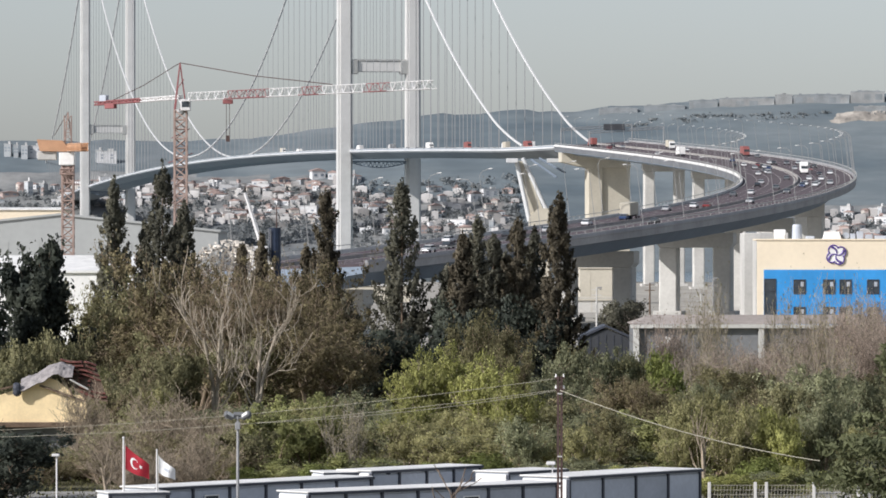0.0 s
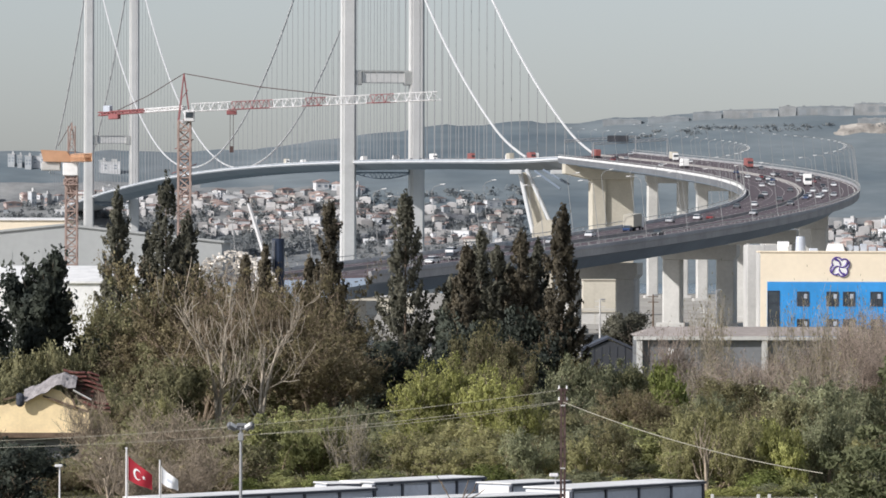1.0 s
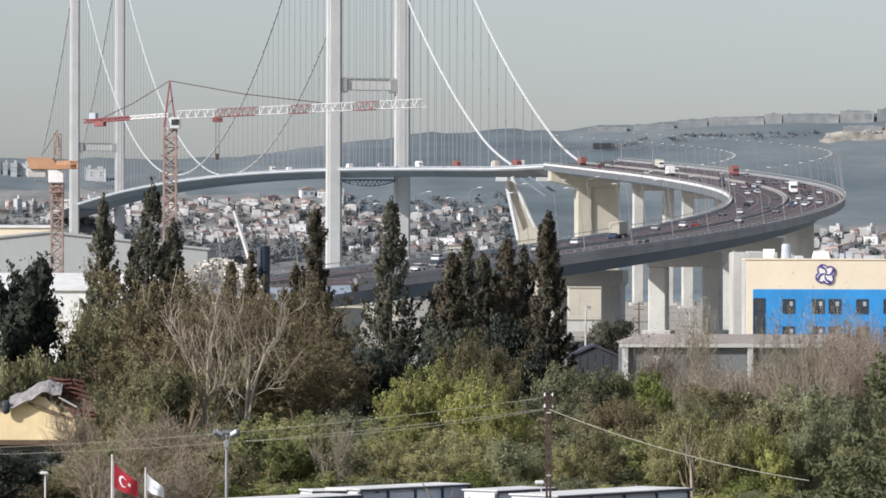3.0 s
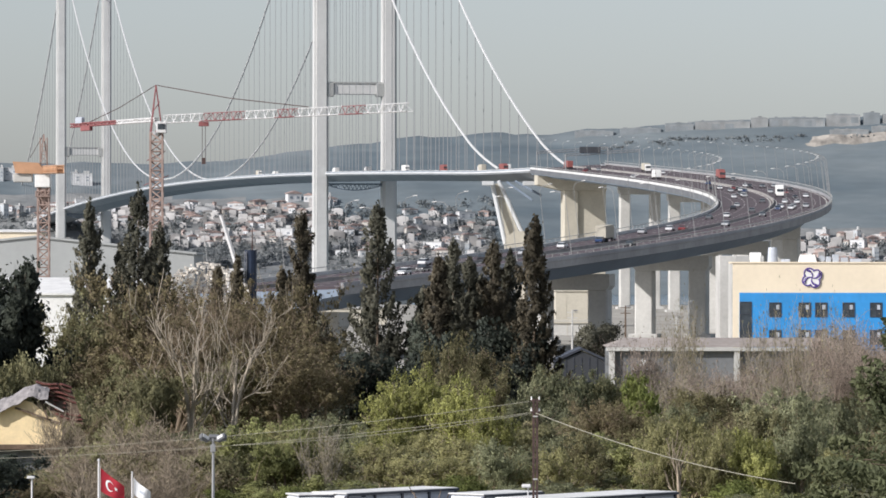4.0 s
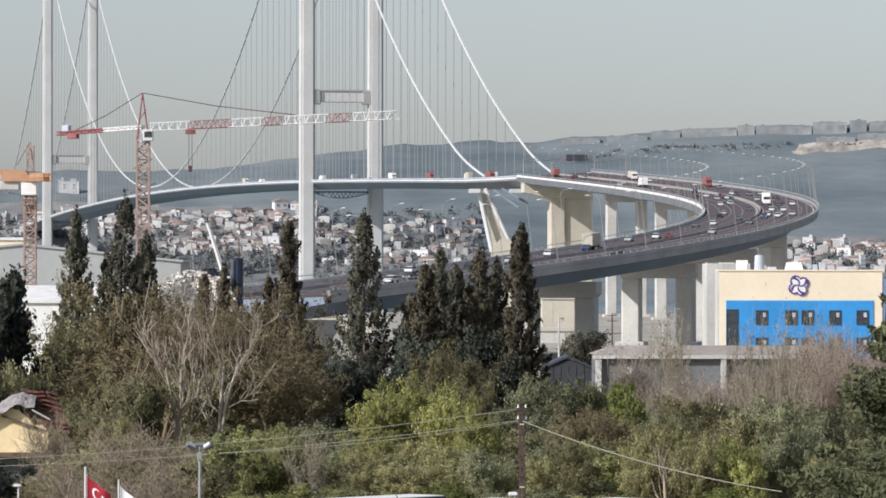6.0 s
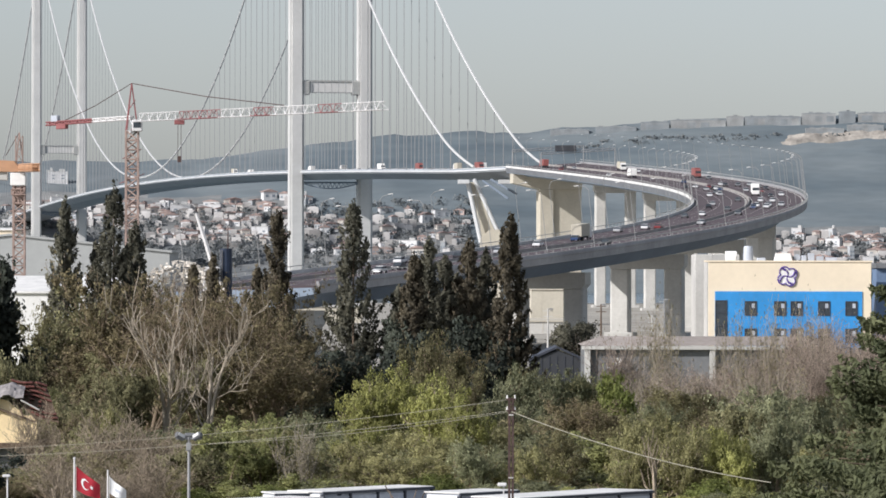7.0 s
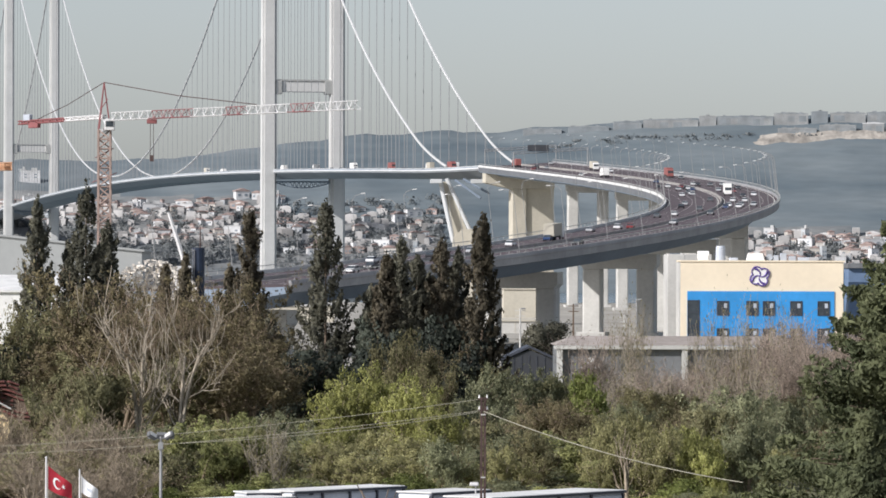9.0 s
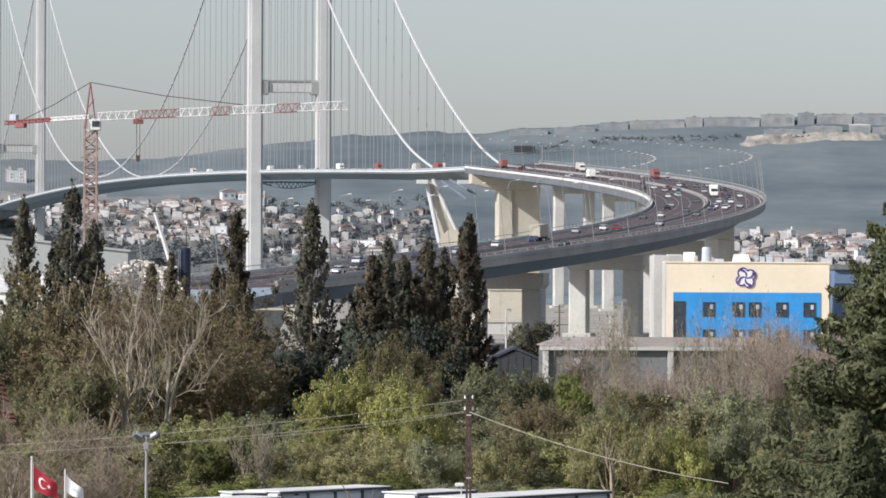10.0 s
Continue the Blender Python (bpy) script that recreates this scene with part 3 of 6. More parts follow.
scatter_houses(100, -235, -85, 44, 92)
scatter_houses(55, -100, 70, 34, 76)
scatter_houses(96, 335, 505, 22, 52)
scatter_houses(12, -440, -350, 72, 79)
scatter_houses(10, -330, -240, 78, 108)
scatter_houses(30, -450, -240, 58, 98)
for i, x, y in ((3, -421, 4846), (3, -412, 4842), (8, -402, 4848), (3, -338, 4830), (8, -330, 4826), (3, -290, 4765), (3, -281, 4770), (8, -272, 4765), (3, -429, 4850)):
    put_house(i, x, y, rng.uniform(-15, 15), 3)

# the smaller houses and garden trees of the town, too many to count
vs, fs = [], []
for k in range(290):
    lot = ((-235, -85, 40, 92), (-100, 70, 34, 74), (335, 505, 20, 56), (-235, -85, 40, 92), (-330, -235, 60, 84))[k % 5]
    for _ in range(40):
        x, y = rng.uniform(lot[0], lot[1]), rng.uniform(4395, 4740)
        z = ground_z(x, y)
        if lot[2] < z < lot[3]:
            break
    w, d, h, i = rng.uniform(1.8, 5.5), rng.uniform(2, 4), rng.uniform(2.5, 7.5), len(vs)
    for zz, g in ((z - 3, 1.0), (z + h, 1.0), (z + h + 0.2 * w, 0.25 if k % 3 else 0.95)):
        vs += [(x - w * g, y - d * g, zz), (x + w * g, y - d * g, zz), (x + w * g, y + d * g, zz), (x - w * g, y + d * g, zz)]
    for q in (i, i + 4):
        fs += [(q, q + 1, q + 5, q + 4), (q + 1, q + 2, q + 6, q + 5), (q + 2, q + 3, q + 7, q + 6), (q + 3, q, q + 4, q + 7)]
    fs.append((i + 8, i + 9, i + 10, i + 11))
# The same haze is put into the colour of the small houses.
far = part("far_houses", (vs, fs), material("hazed_house_render", (0.42, 0.405, 0.39), 0.9, vary=0.2, scale=0.05, island=0.5))
tagged(far, "crowd of small pale houses on the far hillside", "houses", kind="stuff")

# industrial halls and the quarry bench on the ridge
# Cladding tones are drawn towards the haze colour, the dark one lightened.
M_WORKS = material("hazed_works_cladding", (0.265, 0.28, 0.285), 0.9, vary=0.3, scale=0.06)
M_WORKSPALE = material("hazed_pale_works", (0.30, 0.305, 0.30), 0.9, vary=0.3, scale=0.06)
M_WORKSDARK = material("hazed_dark_works", (0.235, 0.255, 0.265), 0.9, vary=0.15, scale=0.1)


def works(x0, x1, y, top, wall, roof, doors):
    """Industrial hall on the ridge between two sides, with its eaves at a height."""
    w, x = x1 - x0, (x0 + x1) / 2
    g = min(ground_z(x0, y - 8), ground_z(x1, y - 8)) - 3
    t = thing("works_building", Matrix.Translation((x, y, g)), "long flat-roofed industrial hall on the ridge", "building", "ridge works")
    h = top - g
    part("wall", box(B(), (0, 0, h / 2), (w, 6, h)), wall, t)
    part("roof", prism(B(), [(-w / 2 - 0.15, h), (0, h + 0.9), (w / 2 + 0.15, h), (w / 2 + 0.15, h - 0.7), (-w / 2 - 0.15, h - 0.7)], -3.15, 3.15), roof, t)
    for k in range(doors):
        part("bay_door", box(B(), (-w / 2 + (k + 0.5) * w / doors, -3.0, h - 5.5), (w / doors * 0.62, 0.2, 5.5)), (M_WORKSPALE, M_WORKSDARK, M_WORKS)[(k * 2 + int(w)) % 3], t)
    for k in range(1 + int(w / 14)):
        part("roof_unit", box(B(), (-w / 2 + 3 + (k * 11.3 + w * 0.37) % (w - 5), 1.5, h + 0.7), (2.5 + k % 3, 2, 0.8 + 0.5 * ((k + int(w)) % 3))), M_WORKS, t)
    return t


UP, LOW = 4884, 4862
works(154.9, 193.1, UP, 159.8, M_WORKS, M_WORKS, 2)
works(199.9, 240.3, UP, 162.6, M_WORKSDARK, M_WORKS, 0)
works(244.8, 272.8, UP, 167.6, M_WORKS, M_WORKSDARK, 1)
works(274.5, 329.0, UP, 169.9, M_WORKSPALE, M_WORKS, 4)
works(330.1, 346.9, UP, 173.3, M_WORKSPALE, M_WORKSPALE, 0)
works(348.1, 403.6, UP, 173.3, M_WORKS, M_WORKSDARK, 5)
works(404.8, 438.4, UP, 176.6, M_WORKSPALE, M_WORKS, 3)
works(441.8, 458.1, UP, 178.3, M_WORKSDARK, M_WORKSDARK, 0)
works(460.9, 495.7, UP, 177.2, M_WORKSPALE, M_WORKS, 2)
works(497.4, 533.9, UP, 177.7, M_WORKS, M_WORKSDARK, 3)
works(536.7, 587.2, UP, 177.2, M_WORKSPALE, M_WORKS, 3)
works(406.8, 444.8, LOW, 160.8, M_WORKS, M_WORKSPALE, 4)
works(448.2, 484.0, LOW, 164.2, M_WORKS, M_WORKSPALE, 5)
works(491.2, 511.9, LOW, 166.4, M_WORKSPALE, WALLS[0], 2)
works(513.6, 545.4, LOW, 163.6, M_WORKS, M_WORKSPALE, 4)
M_QUARRY = material("bare_earth", (0.31, 0.285, 0.25), 0.95, vary=0.3, scale=0.05, fine=0.3)
bm = bmesh.new()
grid = bmesh.ops.create_grid(bm, x_segments=60, y_segments=10, size=0.5)
for v in bm.verts:
    u = v.co.x + 0.5
    x = 367.0 + u * 175
    y = 4832 + 14 * u + (v.co.y + 0.5) * (34 - 14 * u)
    edge = min(1.0, 5 * (0.5 - abs(v.co.x)), 4 * (0.5 - abs(v.co.y)))
    v.co = (x, y, ground_z(x, y) - 2.5 + 4.5 * edge + 2.6 * noise.noise((x * 0.05, y * 0.08, 0)) + 1.2 * noise.noise((x * 0.15, y * 0.2, 5)))
q = part("quarry_bench", bm, M_QUARRY)
tagged(q, "bare pale earth bench of a hillside quarry", "quarry", kind="structure")


# ---- works buildings before the viaduct ----
F_Y = 950.0
fac = thing("factory", Matrix.Translation((60.7, F_Y, 3.8)), "cream and blue clad factory hall with a purple emblem", "factory")
FW, FH = 92.3 - 60.7, 21.7 - 3.8
part("hall", box(B(), (FW / 2, 5, FH / 2), (FW, 10, FH), None, 0.08), M_CREAM, fac, "cream cladding wall")
BZ = 16.0 - 3.8
part("blue_front", box(B(), (1.3 + (FW - 3.1) / 2, -0.06, BZ / 2), (FW - 3.1, 0.24, BZ)), M_BLUE, fac, "blue cladding panels")
part("side_panel", box(B(), (FW + 0.08, 4.9, FH / 2 - 1), (0.2, 9, FH - 2)), M_BLUE, fac)
part("side_panel", box(B(), (-0.12, 5.0, FH / 2), (0.2, 9.9, FH - 0.2)), M_CONC, fac, "pale grey flank panel")
part("roof_edge", box(B(), (FW / 2, 5, FH + 0.12), (FW + 0.4, 10.4, 0.3)), M_CREAM, fac)
for wx in (8.2, 13.9, 17.1, 22.4, 27.7):
    for zz in ((12.7 - 3.8), (7.4 - 3.8)):
        w = part("window", box(B(), (wx, -0.16, zz), (2.3, 0.12, 2.7)), M_GLASS, fac)
        bm = B()
        for o in (-1.12, 0, 1.12):
            box(bm, (wx + o, -0.24, zz), (0.14, 0.12, 2.8))
        for o in (-1.35, 0, 1.35):
            box(bm, (wx, -0.25, zz + o), (2.3, 0.12, 0.14))
        part("window_frame", bm, M_FRAME, w)
        # Pale plate stands in for a white reflection in the panes.
        part("blind", box(B(), (wx + 0.5, -0.235, zz + 0.5), (0.6, 0.02, 0.9)), M_PANEL, w)
d = part("glass_strip", box(B(), (2.5, -0.16, 5.3), (2.2, 0.12, 10.2)), M_GLASS, fac)
bm = B()
for o in (-1.1, 1.1):
    box(bm, (2.5 + o, -0.24, 5.3), (0.14, 0.1, 10.2))
for o in (0.2, 2.8, 5.5, 8.1, 10.4):
    box(bm, (2.5, -0.25, o), (2.3, 0.1, 0.14))
part("window_frame", bm, M_FRAME, d)
em = Vector((76.0 - 60.7, -0.2, 18.9 - 3.8))
part("emblem_disc", tube(B(), [em + Vector((0, 0.06, 0)), em + Vector((0, 0.02, 0))], 1.75, 24), M_WHITE, fac, "white emblem ground")
for k in range(4):
    a0 = k * math.tau / 4 + 0.55
    hub = Vector((math.cos(a0), 0, math.sin(a0))) * 1.02
    lobe = [em + hub + Vector((math.cos(a0 + t), 0, math.sin(a0 + t))) * 0.98 for t in np.linspace(-1.75, 1.55, 15)]
    part("emblem_arc", tube(B(), lobe, 0.15, 6), M_PURPLE, fac, "purple emblem lobe")
    blade = [em + Vector((math.cos(a0 + 0.5 + 1.1 * t), 0, math.sin(a0 + 0.5 + 1.1 * t))) * (1.75 * t) for t in np.linspace(0, 1.0, 9)]
    part("emblem_blade", tube(B(), blade, 0.09, 6, 0.26), M_PURPLE, fac, "purple emblem blade")
# rooftop plant: cowled vent, grey drum, sloped hood, small dish and low ducts
bm = box(B(), (4.7, 5, FH + 0.7), (2.0, 2.0, 1.0), None, 0.1)
tube(bm, [(3.6, 5, FH + 1.35), (5.8, 5, FH + 1.35)], 0.75, 12)
part("roof_vent", bm, M_WHITE, fac, "white cowled rooftop vent")
part("roof_drum", tube(B(), [(8.3, 8, FH), (8.3, 8, FH + 2.7), (8.3, 8, FH + 3.1)], 1.0, 14, 0.8), M_PANEL, fac, "grey rooftop drum")
part("roof_hood", prism(B(), [(13.1, FH + 0.2), (13.5, FH + 1.7), (16.2, FH + 1.7), (16.6, FH + 0.2)], 4, 6.5), M_WHITE, fac, "white sloped rooftop hood")
part("roof_dish", tube(B(), [(17.6, 5, FH + 0.9), (17.6, 4.8, FH + 0.9)], 0.65, 14), M_PANEL, fac, "small grey rooftop dish")
for vx, w, h in ((18.9, 0.9, 1.1), (20.3, 1.2, 1.5), (22.0, 1.4, 0.9), (24.2, 2.2, 0.7), (10.6, 1.6, 0.6)):
    part("roof_duct", box(B(), (vx, 5, FH + h / 2 + 0.2), (w, 1.6, h), None, 0.06), M_PANEL, fac)

rear = thing("rear_hall", Matrix.Identity(4), "blue clad rear hall set back beside the factory, shade in its colour", "building")
# The factory blue again, greyed and darkened in colour for shade.
M_SHADEDBLUE = material("shaded_blue_cladding", (0.15, 0.215, 0.33), 0.6, vary=0.12, scale=0.3, fine=2)
part("wall", box(B(), (100.6, 972, (21.3 + 3.8) / 2), (12.0, 16, 21.3 - 3.8), None, 0.06), M_SHADEDBLUE, rear)
part("roof_edge", box(B(), (100.6, 971.6, 21.0), (12.6, 17, 1.0), None, 0.05), M_SHEDWALL, rear, "dark roof fascia")
part("window", box(B(), (96.7, 963.95, 6.8), (2.0, 0.2, 2.6)), M_GLASS, rear)

annex = thing("annex_building", Matrix.Identity(4), "pale grey plain annex block beside the factory", "building")
part("wall", box(B(), (61.6, 985, (23.1 + 3.8) / 2), (3.4, 14, 23.1 - 3.8), None, 0.06), M_CONC, annex)
part("upper_block", box(B(), (65.6, 1004, (23.3 + 3.8) / 2), (9, 12, 23.3 - 3.8), None, 0.06), M_CONC, annex)

shed = thing("long_shed", Matrix.Translation((0, 680, 3.8)), "long low grey shed with a pale eaves band", "shed")
SX0, SX1, SZ = 26.4, 60.7, 9.3 - 3.8
part("wall", box(B(), ((SX0 + SX1) / 2, 8, SZ / 2), (SX1 - SX0, 16, SZ)), M_SHEDWALL, shed)
ex0, ex1, ey0, ey1 = SX0 - 0.4, SX1 + 0.4, -0.7, 16.6
part("roof", ([(ex0, ey0, SZ + 0.3), (ex1, ey0, SZ + 0.3), (ex1, ey1, SZ + 0.3), (ex0, ey1, SZ + 0.3), (ex0 + 2.9, 8, SZ + 1.5), (ex1 - 2.9, 8, SZ + 1.5)],
              [(0, 1, 5, 4), (1, 2, 5), (2, 3, 4, 5), (3, 0, 4), (3, 2, 1, 0)]), M_SHEDROOF, shed, "weathered brown-grey hipped roof")
part("eaves_band", box(B(), ((SX0 + SX1) / 2, -0.75, SZ + 0.02), (SX1 - SX0 + 1, 0.3, 0.5)), M_CONC, shed)
for wx in (SX0 + 0.3, 44.0, SX1 - 0.3):
    part("pillar", box(B(), (wx, -0.5, SZ / 2), (0.8, 0.5, SZ)), M_CONC, shed)
part("round_sign", tube(B(), [(31.0, -0.03, 3.6), (31.0, -0.13, 3.6)], 0.5, 14), M_WHITE, shed, "small round pale wall sign")
for bx, bw in ((29.7, 0.55), (30.4, 0.45), (31.1, 0.6), (31.9, 0.5)):
    part("sign_bar", box(B(), (bx, -0.06, 2.75), (bw, 0.06, 0.34)), M_PANEL, shed, "pale bar of the wall sign")
dshed = thing("dark_shed", Matrix.Translation((23.2, 700, 3.8)), "dark grey sheet-metal gabled shed", "shed")
part("wall", prism(B(), [(-3.7, 0), (-3.7, 7.2 - 3.8), (0, 8.6 - 3.8), (3.7, 7.2 - 3.8), (3.7, 0)], 0, 12), M_DARKSHED, dshed)
part("roof", prism(B(), [(-4.1, 7.0 - 3.8), (0, 8.7 - 3.6), (4.1, 7.0 - 3.8), (4.1, 7.2 - 3.6), (0, 8.9 - 3.5), (-4.1, 7.2 - 3.6)], -0.3, 12.3), M_FRAME, dshed)
for k in range(7):
    part("sheet_rib", box(B(), (-3.3 + k * 1.1, -0.03, 2.0), (0.1, 0.08, 4.0)), M_FRAME, dshed)

# white and grey halls on the shore side
def hall(name, label, cx, y, w, d, eave, ridge, wall, roof, along=True):
    t = thing(name, Matrix.Translation((cx, y, 3.8)), label, "warehouse")
    e, r = eave - 3.8, ridge - 3.8
    if along:
        part("wall", box(B(), (0, d / 2, e / 2), (w, d, e)), wall, t)
        part("roof", prism(B(), [(-0.4, e), (d / 2, r), (d + 0.4, e), (d + 0.4, e - 0.3), (-0.4, e - 0.3)], -w / 2 - 0.3, w / 2 + 0.3, Matrix(((0, 1, 0, 0), (1, 0, 0, 0), (0, 0, 1, 0), (0, 0, 0, 1)))), roof, t)
    else:
        part("wall", prism(B(), [(-w / 2, 0), (-w / 2, e), (0, r), (w / 2, e), (w / 2, 0)], 0, d), wall, t)
        part("roof", prism(B(), [(-w / 2 - 0.5, e - 0.1), (0, r), (w / 2 + 0.5, e - 0.1), (w / 2 + 0.5, e + 0.3), (0, r + 0.4), (-w / 2 - 0.5, e + 0.3)], -0.4, d), roof, t)
    for k in range(int(w / 6)):
        part("wall_joint", box(B(), (-w / 2 + 3 + k * 6, -0.02, e * 0.45), (0.12, 0.08, e * 0.9)), roof, t)
    return t


hall("white_hall", "white sheet-clad warehouse behind the trees", -58.3, 700, 38, 26, 16.9, 19.1, M_WHITE, M_ROOFW)
hall("grey_hall", "large grey warehouse with a shallow gable", -74.9, 960, 62, 40, 23.4, 26.6, M_GREYWALL, M_GREYWALL, False)
hall("cream_hall", "cream flat-sided factory block", -93.1, 1060, 22, 26, 28.7, 29.1, M_CREAM, M_ROOFW)
hall("pale_store", "pale low store building under the viaduct", 45.2, 1450, 9.5, 20, 14.5, 15.2, M_CONC_W, M_CONC_W)
# This block is added in place of a pale earth embankment.
hall("pale_store", "pale low store building under the viaduct", -24.8, 1500, 30, 20, 9.0, 9.8, M_CONC_W, M_CONC)
hall("pale_store", "pale low store building under the viaduct", 36.8, 1250, 16, 14, 7.2, 7.8, M_CONC, M_CONC_W)


yard = part("gravel_yard", box(B(), (40, 1565, 3.75), (420, 1660, 0.3)), material("pale_gravel", (0.34, 0.32, 0.28), 0.95, vary=0.25, scale=0.05, fine=0.5))
tagged(yard, "pale gravel works yard under the viaduct", "yard", kind="structure")


def utility_pole(x, y, top, mat, label):
    t = thing("utility_pole", Matrix.Translation((x, y, 3.8)), label, "pole", "yard poles")
    part("pole", tube(B(), [(0, 0, 0), (0, 0, top - 3.8)], 0.2, 6, 0.12), mat, t)
    for o in (0.4, 1.3):
        part("crossarm", box(B(), (0, 0, top - 3.8 - o), (1.7, 0.12, 0.14)), mat, t)
    part("lamp_head", box(B(), (0.5, -0.3, top - 3.9), (0.7, 0.5, 0.25), None, 0.05), M_STEEL, t)


utility_pole(25.0, 800, 13.8, M_CONC, "pale concrete utility pole in the works yard")
utility_pole(34.5, 820, 14.4, M_WOOD, "dark wooden utility pole in the works yard")
utility_pole(43.4, 790, 15.4, M_STEEL, "grey lamp pole in the works yard")
utility_pole(47.2, 900, 11.8, M_CONC, "pale concrete lamp pole in the works yard")


# ---- cranes ----
def lattice(bm, a, b, w, step, r=0.07, up=Vector((0, 0, 1)), tri=False):
    """A square or triangular lattice boom from a to b."""
    a, b = Vector(a), Vector(b)
    d = (b - a).normalized()
    sd = d.cross(up).normalized() if abs(d.z) < 0.9 else Vector((1, 0, 0))
    u2 = sd.cross(d)
    cs = [sd * w / 2 - u2 * w / 2, -sd * w / 2 - u2 * w / 2, u2 * w / 2] if tri else [sd * w / 2 + u2 * w / 2, -sd * w / 2 + u2 * w / 2, -sd * w / 2 - u2 * w / 2, sd * w / 2 - u2 * w / 2]
    n = max(1, int((b - a).length / step))
    for c in cs:
        tube(bm, [a + c, b + c], r * 1.5, 4)
    for i in range(n):
        p, q = a.lerp(b, i / n), a.lerp(b, (i + 1) / n)
        for k in range(len(cs)):
            c, e = cs[k], cs[(k + 1) % len(cs)]
            if i % 2:
                c, e = e, c
            tube(bm, [p + c, q + e], r, 3)
            tube(bm, [p + c, p + e], r, 3)
    return bm


crane = thing("tower_crane", Matrix.Identity(4), "red and white hammerhead tower crane with a long lattice jib", "tower crane")
CX, CY = -42.7, 800.0
root = Vector((CX, CY, 44.7))
part("mast", lattice(B(), (CX, CY, 3.8), (CX, CY, 42.6), 1.95, 1.5, 0.14), M_MASTRED, crane, "faded red lattice mast")
part("slewing_ring", tube(B(), [(CX, CY, 42.2), (CX, CY, 42.7)], 1.2, 10), M_STEEL, crane)
part("operator_cab", box(B(), (CX + 0.9, CY - 1.2, 43.4), (1.6, 1.8, 1.9), None, 0.1), M_CRWHITE, crane)
part("cab_glass", box(B(), (CX + 0.9, CY - 2.12, 43.5), (1.2, 0.08, 0.9)), M_GLASS, crane)
apex = Vector((CX - 0.1, CY, 50.3))
bm = B()
for o in ((-1, -0.7), (1, -0.7), (0.9, 0.7), (-0.9, 0.7)):
    tube(bm, [(CX + o[0], CY + o[1], 42.5), apex], 0.13, 4)
for z in (34, 38, 42, 46):
    w = 1.0 * (50.3 - z) / 8.0
    part("apex_brace", tube(B(), [(CX - w, CY - 0.5, z), (CX + w, CY - 0.5, z + 1.6)], 0.08, 3), M_RED, crane)
part("apex_tower", bm, M_RED, crane, "dark red apex tower")
tip = Vector((-1.4, 735.0, 44.6))
jd = (tip - root).normalized()
for k, (f0, f1) in enumerate(((0.03, 0.2), (0.2, 0.37), (0.37, 0.5), (0.5, 0.58), (0.58, 0.75), (0.75, 0.84), (0.84, 1.0))):
    part("jib_section", lattice(B(), root.lerp(tip, f0), root.lerp(tip, f1), 1.25, 1.4, 0.042, tri=True), M_RED if k in (1, 3, 5) else M_CRWHITE, crane)
tail = root - Vector((jd.x, jd.y, 0)).normalized() * 29 + Vector((0, 0, -0.3))
mid = root.lerp(tail, 0.45)
for a, b, mt in ((root, mid, M_CRWHITE), (mid, tail, M_RED)):
    part("counter_jib", lattice(B(), a, b, 0.5, 1.2, 0.085), mt, crane)
part("machinery_box", box(B(), (0, 0, 0.75), (2.2, 0.7, 1.1), Matrix.Translation(root.lerp(tail, 0.9)) @ pose(0, 0, 0, 0, 0, math.degrees(math.atan2(jd.y, jd.x))), 0.1), M_PANEL, crane)
part("counterweight", box(B(), (0, 0, -0.6), (3.2, 0.7, 0.9), Matrix.Translation(root.lerp(tail, 0.82)) @ pose(0, 0, 0, 0, 0, math.degrees(math.atan2(jd.y, jd.x))), 0.1), M_RED, crane)
for a in (root.lerp(tip, 0.62) + Vector((0, 0, 0.8)), tail.lerp(root, 0.15)):
    part("pendant", tube(B(), [apex, apex.lerp(a, 0.5) - Vector((0, 0, 0.4)), a], 0.07, 4), M_RUST, crane)
hook = root.lerp(tip, 0.2)
part("trolley", box(B(), hook - Vector((0, 0, 1.1)), (1.6, 1.2, 0.7), None, 0.05), M_RED, crane)
bm = B()
for o in (-0.25, 0.25):
    tube(bm, [hook + Vector((o, 0, -1)), hook + Vector((o, 0, -6.5))], 0.05, 3)
box(bm, hook + Vector((0, 0, -7)), (0.6, 0.4, 1.0))
part("hook_block", bm, M_RUST, crane)

cr2 = thing("orange_crane", Matrix.Identity(4), "orange luffing tower crane on a lattice mast", "tower crane")
OX, OY = -64.1, 840.0
part("mast", lattice(B(), (OX, OY, 3.8), (OX, OY, 34.4), 1.9, 1.5, 0.13), M_MASTRED, cr2)
bm = tube(B(), [(OX, OY, 32.6), (OX, OY, 33.0), (OX, OY, 34.2)], 1.25, 10, 0.95)
lattice(bm, (OX - 1.2, OY - 1.3, 33.2), (OX + 1.2, OY - 1.3, 33.2), 0.9, 0.8, 0.06)
tube(bm, [(OX, OY, 30.6), (OX, OY, 32.8)], 0.5, 8, 1.1)
part("slewing_unit", bm, M_MASTRED, cr2, "brown slewing ring with a railed platform")
part("machine_house", box(B(), (OX - 0.1, OY, 35.4), (2.6, 2.8, 2.2), None, 0.1), M_WHITE, cr2, "white machine house")
bm = prism(B(), [(-69.3, 38.7), (-68.8, 36.7), (-63.4, 36.6), (-64.9, 38.5)], OY - 1.5, OY + 1.5)
part("counter_deck", bm, M_ORANGE, cr2, "orange counter-jib housing")
part("front_jib", lattice(B(), (OX + 0.5, OY - 1, 37.3), (-57.6, 790, 36.4), 1.1, 1.2, 0.11), M_ORANGE, cr2)
bm = B()
